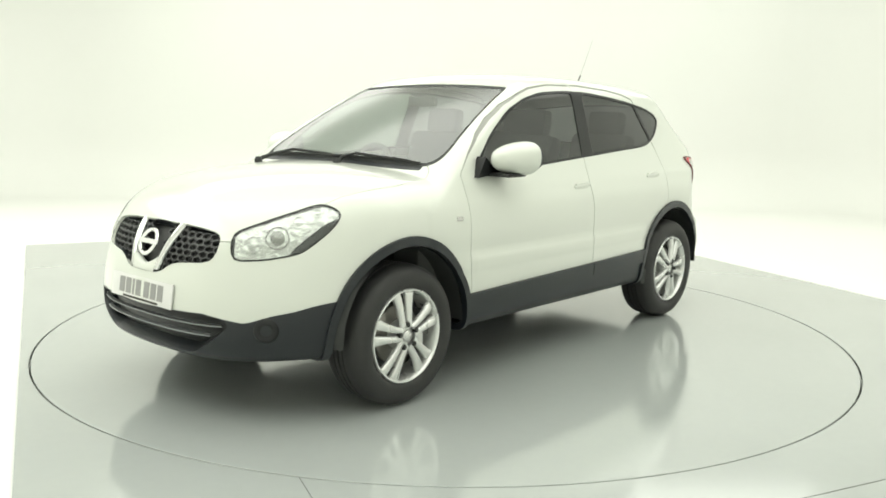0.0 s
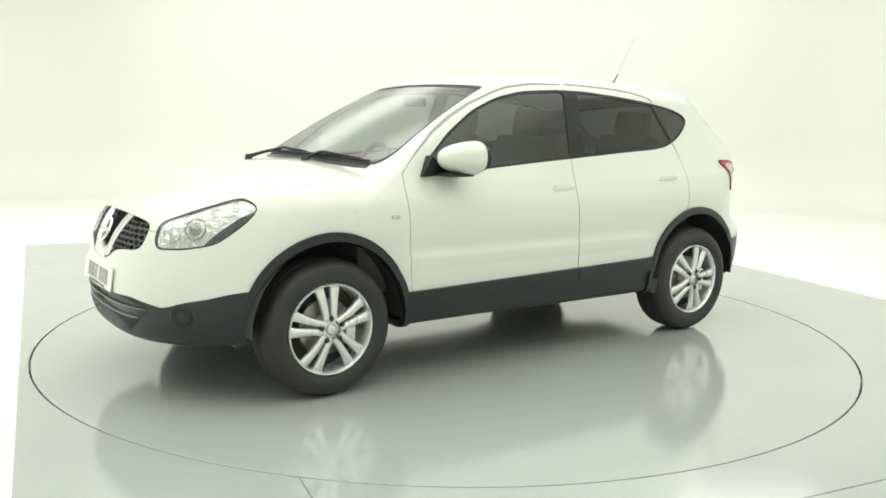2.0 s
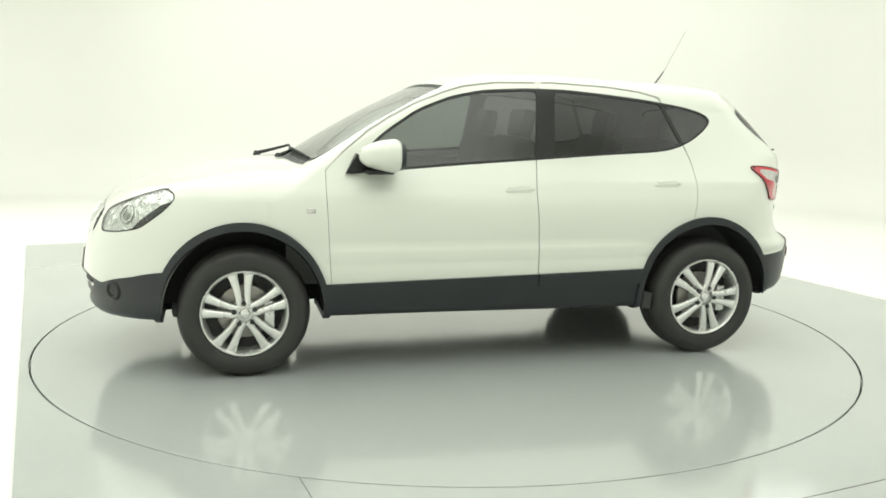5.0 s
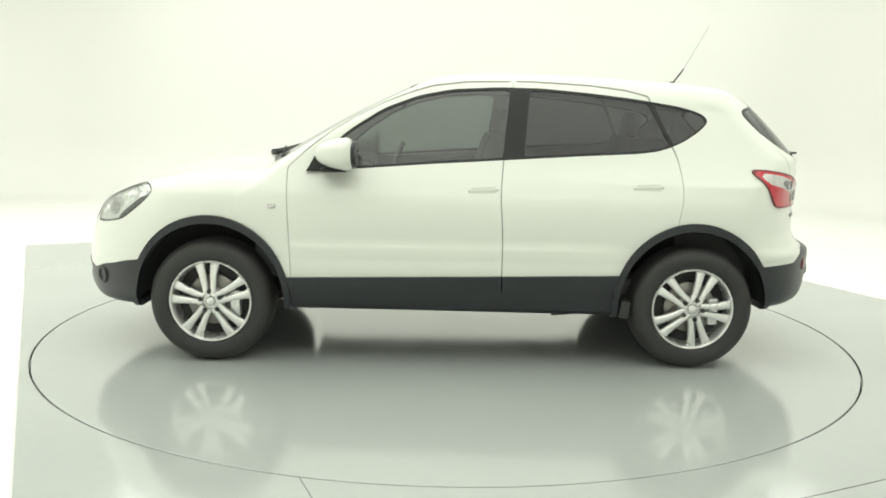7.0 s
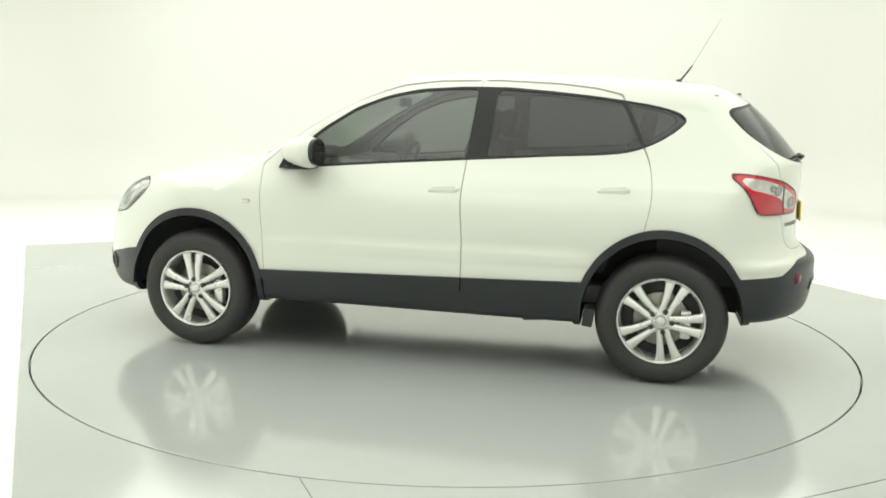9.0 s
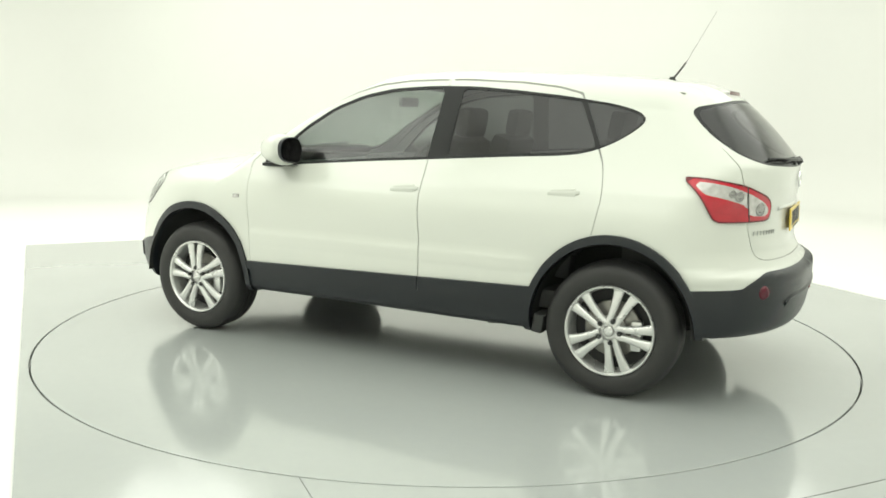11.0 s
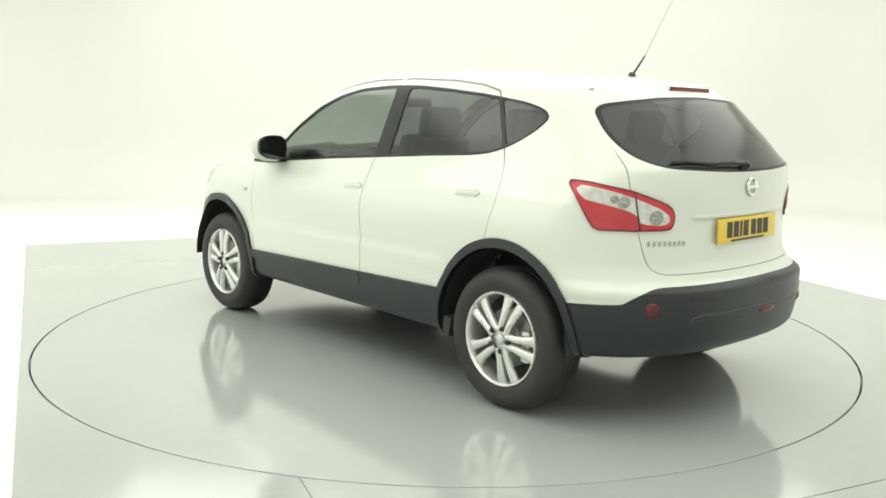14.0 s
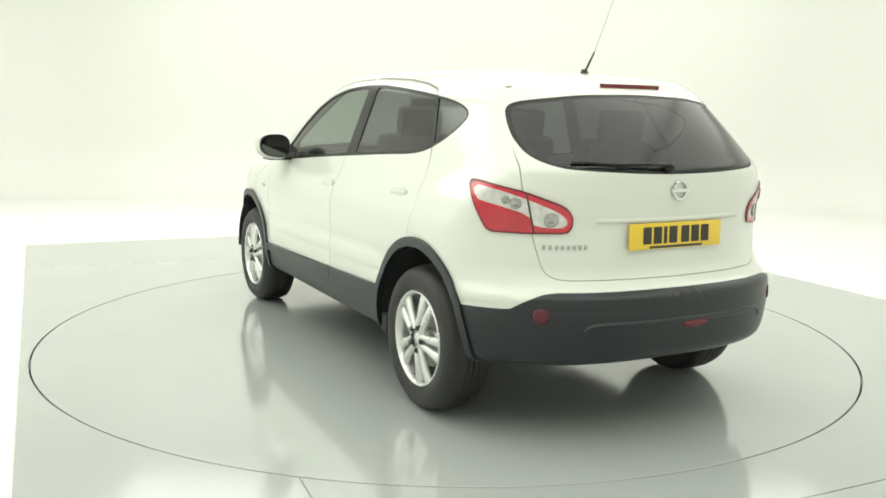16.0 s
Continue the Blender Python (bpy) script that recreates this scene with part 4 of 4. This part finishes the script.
    for y, z in ((0.18, 1.158), (0.32, 1.158), (0.46, 1.164)):
        p, nrm = on_shell(0, y, z, (0, -1))
        arm.append(p + nrm * 0.020)
    tube(bm, arm, 0.010, 8, 0.5)
    lathe(bm, [(0.001, 0.030), (0.018, 0.026), (0.024, 0.0)], 16, "y", Matrix.Translation(p0) @ n0.to_track_quat("Y", "Z").to_matrix().to_4x4())
    wiper = part("rear_wiper", bm, M_GLOSSBLACK, car, "black rear wiper", 40)
    bm = bmesh.new()
    blade = []
    for y, z in ((0.12, 1.170), (0.3, 1.166), (0.50, 1.172)):
        p, nrm = on_shell(0, y, z, (0, -1))
        blade.append(p + nrm * 0.008)
    tube(bm, blade, 0.006, 6)
    part("blade", bm, M_SEAL, wiper)
    for y, z, w, h, nm in ((0.652, 0.558, 0.034, 0.034, "rear_reflector"), (-0.652, 0.558, 0.034, 0.034, "rear_reflector"), (-0.05, 0.500, 0.075, 0.020, "rear_fog_lamp")):
        p, nrm = on_shell(0, y, z, (0, -1))
        m = Matrix.Translation(p + nrm * 0.003) @ nrm.to_track_quat("Y", "Z").to_matrix().to_4x4() @ Matrix.Diagonal((w / 0.03, 1, h / 0.03, 1))
        bm = bmesh.new()
        lathe(bm, [(0.001, 0.008), (0.022, 0.007), (0.029, 0.003), (0.031, -0.012)], 24, "y", m)
        refl = part(nm, bm, M_DARKRED if nm == "rear_fog_lamp" else M_REFLECTOR, car, "red rear bumper reflector" if nm == "rear_reflector" else "dark red rear fog lamp", 40)

    # mirrors
    for s in (-1, 1):
        bm = bmesh.new()
        bmesh.ops.create_uvsphere(bm, u_segments=28, v_segments=18, radius=1.0)
        for v in bm.verts:
            x, y, z = v.co
            x, y, z = (math.copysign(abs(c) ** 0.80, c) for c in (x, y, z))
            x = 0.05 * x if x < 0 else 0.165 * x
            v.co = (0.572 + x, s * (0.948 + 0.114 * y * (1 - 1.2 * max(0, x)) - 0.22 * max(0, x)), 1.143 + (0.087 * z + 0.008 * y) * (1 - 1.3 * max(0, x)))
        mirror = part("door_mirror", bm, M_PAINT, car, "white door mirror housing on black foot", 80)
        bm = bmesh.new()
        prism(bm, [(0.795, 1.046), (0.56, 1.066), (0.58, 1.086), (0.68, 1.096), (0.735, 1.150)], 0.785, 0.845, Matrix(((1, 0, 0, 0), (0, 0, s, 0), (0, 1, 0, 0), (0, 0, 0, 1))))
        bmesh.ops.recalc_face_normals(bm, faces=bm.faces[:])
        box(bm, (0.635, s * 0.90, 1.060), (0.14, 0.15, 0.020), 0.008)
        part("mirror_foot", bm, M_GLOSSBLACK, mirror, "black mirror foot", 40)
        bm = bmesh.new()
        ring = [(math.copysign(abs(math.cos(a)) ** 0.76, math.cos(a)), math.copysign(abs(math.sin(a)) ** 0.76, math.sin(a))) for a in np.linspace(0, 2 * math.pi, 33)[:-1]]
        prism(bm, [(0.096 * a, (0.072 - 0.008 * a) * b + 0.006 * a) for a, b in ring], -0.010, 0.012, Matrix.Translation((0.530, s * 0.948, 1.143)) @ Matrix(((0, 0, -1, 0), (s, 0, 0, 0), (0, 1, 0, 0), (0, 0, 0, 1))))
        bmesh.ops.recalc_face_normals(bm, faces=bm.faces[:])
        part("mirror_back", bm, M_CLAD, mirror, "dark mirror surround", 30)
        bm = bmesh.new()
        prism(bm, [(0.090 * a, (0.066 - 0.008 * a) * b + 0.006 * a) for a, b in ring], 0, 0.003, Matrix.Translation((0.5175, s * 0.948, 1.143)) @ Matrix(((0, 0, -1, 0), (s, 0, 0, 0), (0, 1, 0, 0), (0, 0, 0, 1))))
        bmesh.ops.recalc_face_normals(bm, faces=bm.faces[:])
        part("mirror_glass", bm, M_MIRROR, mirror, "mirror glass", 30)

    # door handles, key trim, side repeaters
    for x, z in ((-0.155, 0.960), (-1.045, 0.988)):
        for s in (-1, 1):
            bm = bmesh.new()
            p, nrm = on_shell(x, 0, z, (1, s))
            m = Matrix.Translation(p + nrm * 0.0015) @ Euler((0, radians(4), 0)).to_matrix().to_4x4()
            box(bm, m.translation, (0.165, 0.014, 0.020), 0.006, m.to_3x3().to_4x4(), 3)
            h = part("door_handle", bm, M_PAINT, car, "", 40)
            bm = bmesh.new()
            box(bm, p + nrm * 0.001, (0.13, 0.012, 0.040), 0.005, m.to_3x3().to_4x4())
            part("handle_recess", bm, M_PAINT, h)
    for s in (-1, 1):
        p, nrm = on_shell(0.975, 0, 0.858, (1, s))
        bm = bmesh.new()
        box(bm, p, (0.045, 0.012, 0.022), 0.005)
        part("side_repeater", bm, M_CLEARLAMP, car, "small clear side repeater", 40)

    # wipers at the foot of the windscreen: arm on a pivot, blade on the glass
    for y0, y1, reach in ((-0.58, 0.02, 0.168), (-0.04, 0.58, 0.050)):
        on_glass = lambda y, z, out: (float(screen_x(y, z)) + out, y, z)
        low = lambda y: 1.118 - 0.035 * y * y
        bm = bmesh.new()
        tube(bm, [on_glass(y0 + 0.16, low(y0) - 0.012, reach), on_glass(y0 + 0.14, low(y0) + 0.006, 0.72 * reach), on_glass(y0 + 0.22, low(y0 + 0.3) + 0.030, 0.055), on_glass(y1 - 0.05, low(y1) + 0.016, 0.022)], 0.012, 8, 0.5)
        lathe(bm, [(0.001, 0.022), (0.016, 0.020), (0.022, 0.0), (0.022, -0.03)], 16, "z", Matrix.Translation(on_glass(y0 + 0.16, low(y0) - 0.022, reach)))
        w = part("front_wiper", bm, M_SEAL, car, "black windscreen wiper", 50)
        bm = bmesh.new()
        tube(bm, [on_glass(y0 + (y1 - y0) * t, low(y0 + (y1 - y0) * t) + 0.010, 0.014) for t in np.linspace(0.02, 1.03, 9)], 0.008, 6, 0.8)
        part("wiper_blade", bm, M_SEAL, w, "black rubber wiper blade")

    # aerial
    bm = bmesh.new()
    tube(bm, [(-1.365, 0, 1.575), (-1.40, 0, 1.622), (-1.43, 0, 1.664)], 0.0055, 8, 0.8)
    bmesh.ops.create_cone(bm, cap_ends=True, segments=16, radius1=0.026, radius2=0.012, depth=0.028, matrix=Matrix.Translation((-1.36, 0, 1.573)))
    aerial = part("aerial", bm, M_SEAL, car, "black roof aerial with thin whip", 40)
    bm = bmesh.new()
    tube(bm, [(-1.43, 0, 1.664), (-1.575, 0, 1.93)], 0.0013, 6, 0.7)
    part("whip", bm, M_STEEL, aerial)

    # cabin: floor tub, dashboard, steering wheel, seats, roof lining, door cards
    bm = bmesh.new()
    box(bm, (-0.35, 0, 0.42), (2.5, 1.45, 0.10), 0.02)
    box(bm, (-1.55, 0, 0.72), (0.55, 1.15, 0.5), 0.03)
    box(bm, (1.0, 0, 0.72), (0.20, 1.45, 0.55), 0.02)
    part("cabin_tub", bm, M_TRIM_IN, car, "dark cabin floor and bulkhead", 40)
    bm = bmesh.new()
    box(bm, (0.74, 0, 0.93), (0.46, 1.46, 0.24), 0.07, seg=3)
    box(bm, (0.62, -0.37, 1.04), (0.24, 0.40, 0.09), 0.035, seg=3)
    box(bm, (0.45, 0, 0.75), (0.5, 0.24, 0.28), 0.04)
    part("dashboard", bm, M_TRIM_IN, car, "dark plastic dashboard", 50)
    bm = bmesh.new()
    m = Matrix.Translation((0.40, -0.37, 0.99)) @ pose(0, 0, 0, 0, 66, 0)
    ring = [(0.185 + 0.016 * math.cos(a), 0.016 * math.sin(a)) for a in np.linspace(0, 2 * math.pi, 9)]
    lathe(bm, ring, 40, "z", m)
    box(bm, m.translation, (0.12, 0.36, 0.03), 0.012, m.to_3x3().to_4x4())
    part("steering_wheel", bm, M_TRIM_IN, car, "black steering wheel", 50)
    for y in (-0.36, 0.36):
        build_seat(car, 0.10, y)
    build_seat(car, -0.78, 0.38)
    build_seat(car, -0.78, -0.38)
    for s in (-1, 1):
        bm = bmesh.new()
        box(bm, (0.0, s * 0.775, 0.78), (1.6, 0.06, 0.56), 0.02)
        part("door_card", bm, M_TRIM_IN, car, "", 40)
    vs, fs = [], []
    xs, ys = np.linspace(-1.55, 0.16, 18), np.linspace(-0.56, 0.56, 13)
    for x in xs:
        for y in ys:
            vs.append((x, y, float(roof_z(np.array(x), np.array(y))) - 0.035))
    for i in range(17):
        for j in range(12):
            a = i * 13 + j
            fs.append((a, a + 13, a + 14, a + 1))
    mesh_object("roof_lining", vs, fs, M_HEADLINER, car, "pale roof lining")
    bm = bmesh.new()
    box(bm, (0.30, 0.0, 1.43), (0.03, 0.22, 0.06), 0.015)
    part("inside_mirror", bm, M_TRIM_IN, car, "", 40)


car = build_car()


# ---- what moves ----
def motions():
    """The turntable carries the car round at an even rate."""
    table_rows, car_rows = [], []
    for i in range(33):
        t = i * 0.5
        a = TURN_START + TURN_RATE * t
        spin = pose(0, 0, 0, 0, 0, a)
        table_rows.append((t, spin @ pose(0, 0, TABLE_Z)))
        car_rows.append((t, spin @ pose(-CAR_OFF[0], -CAR_OFF[1], 0)))
    walk(turntable, table_rows)
    walk(car, car_rows)


motions()
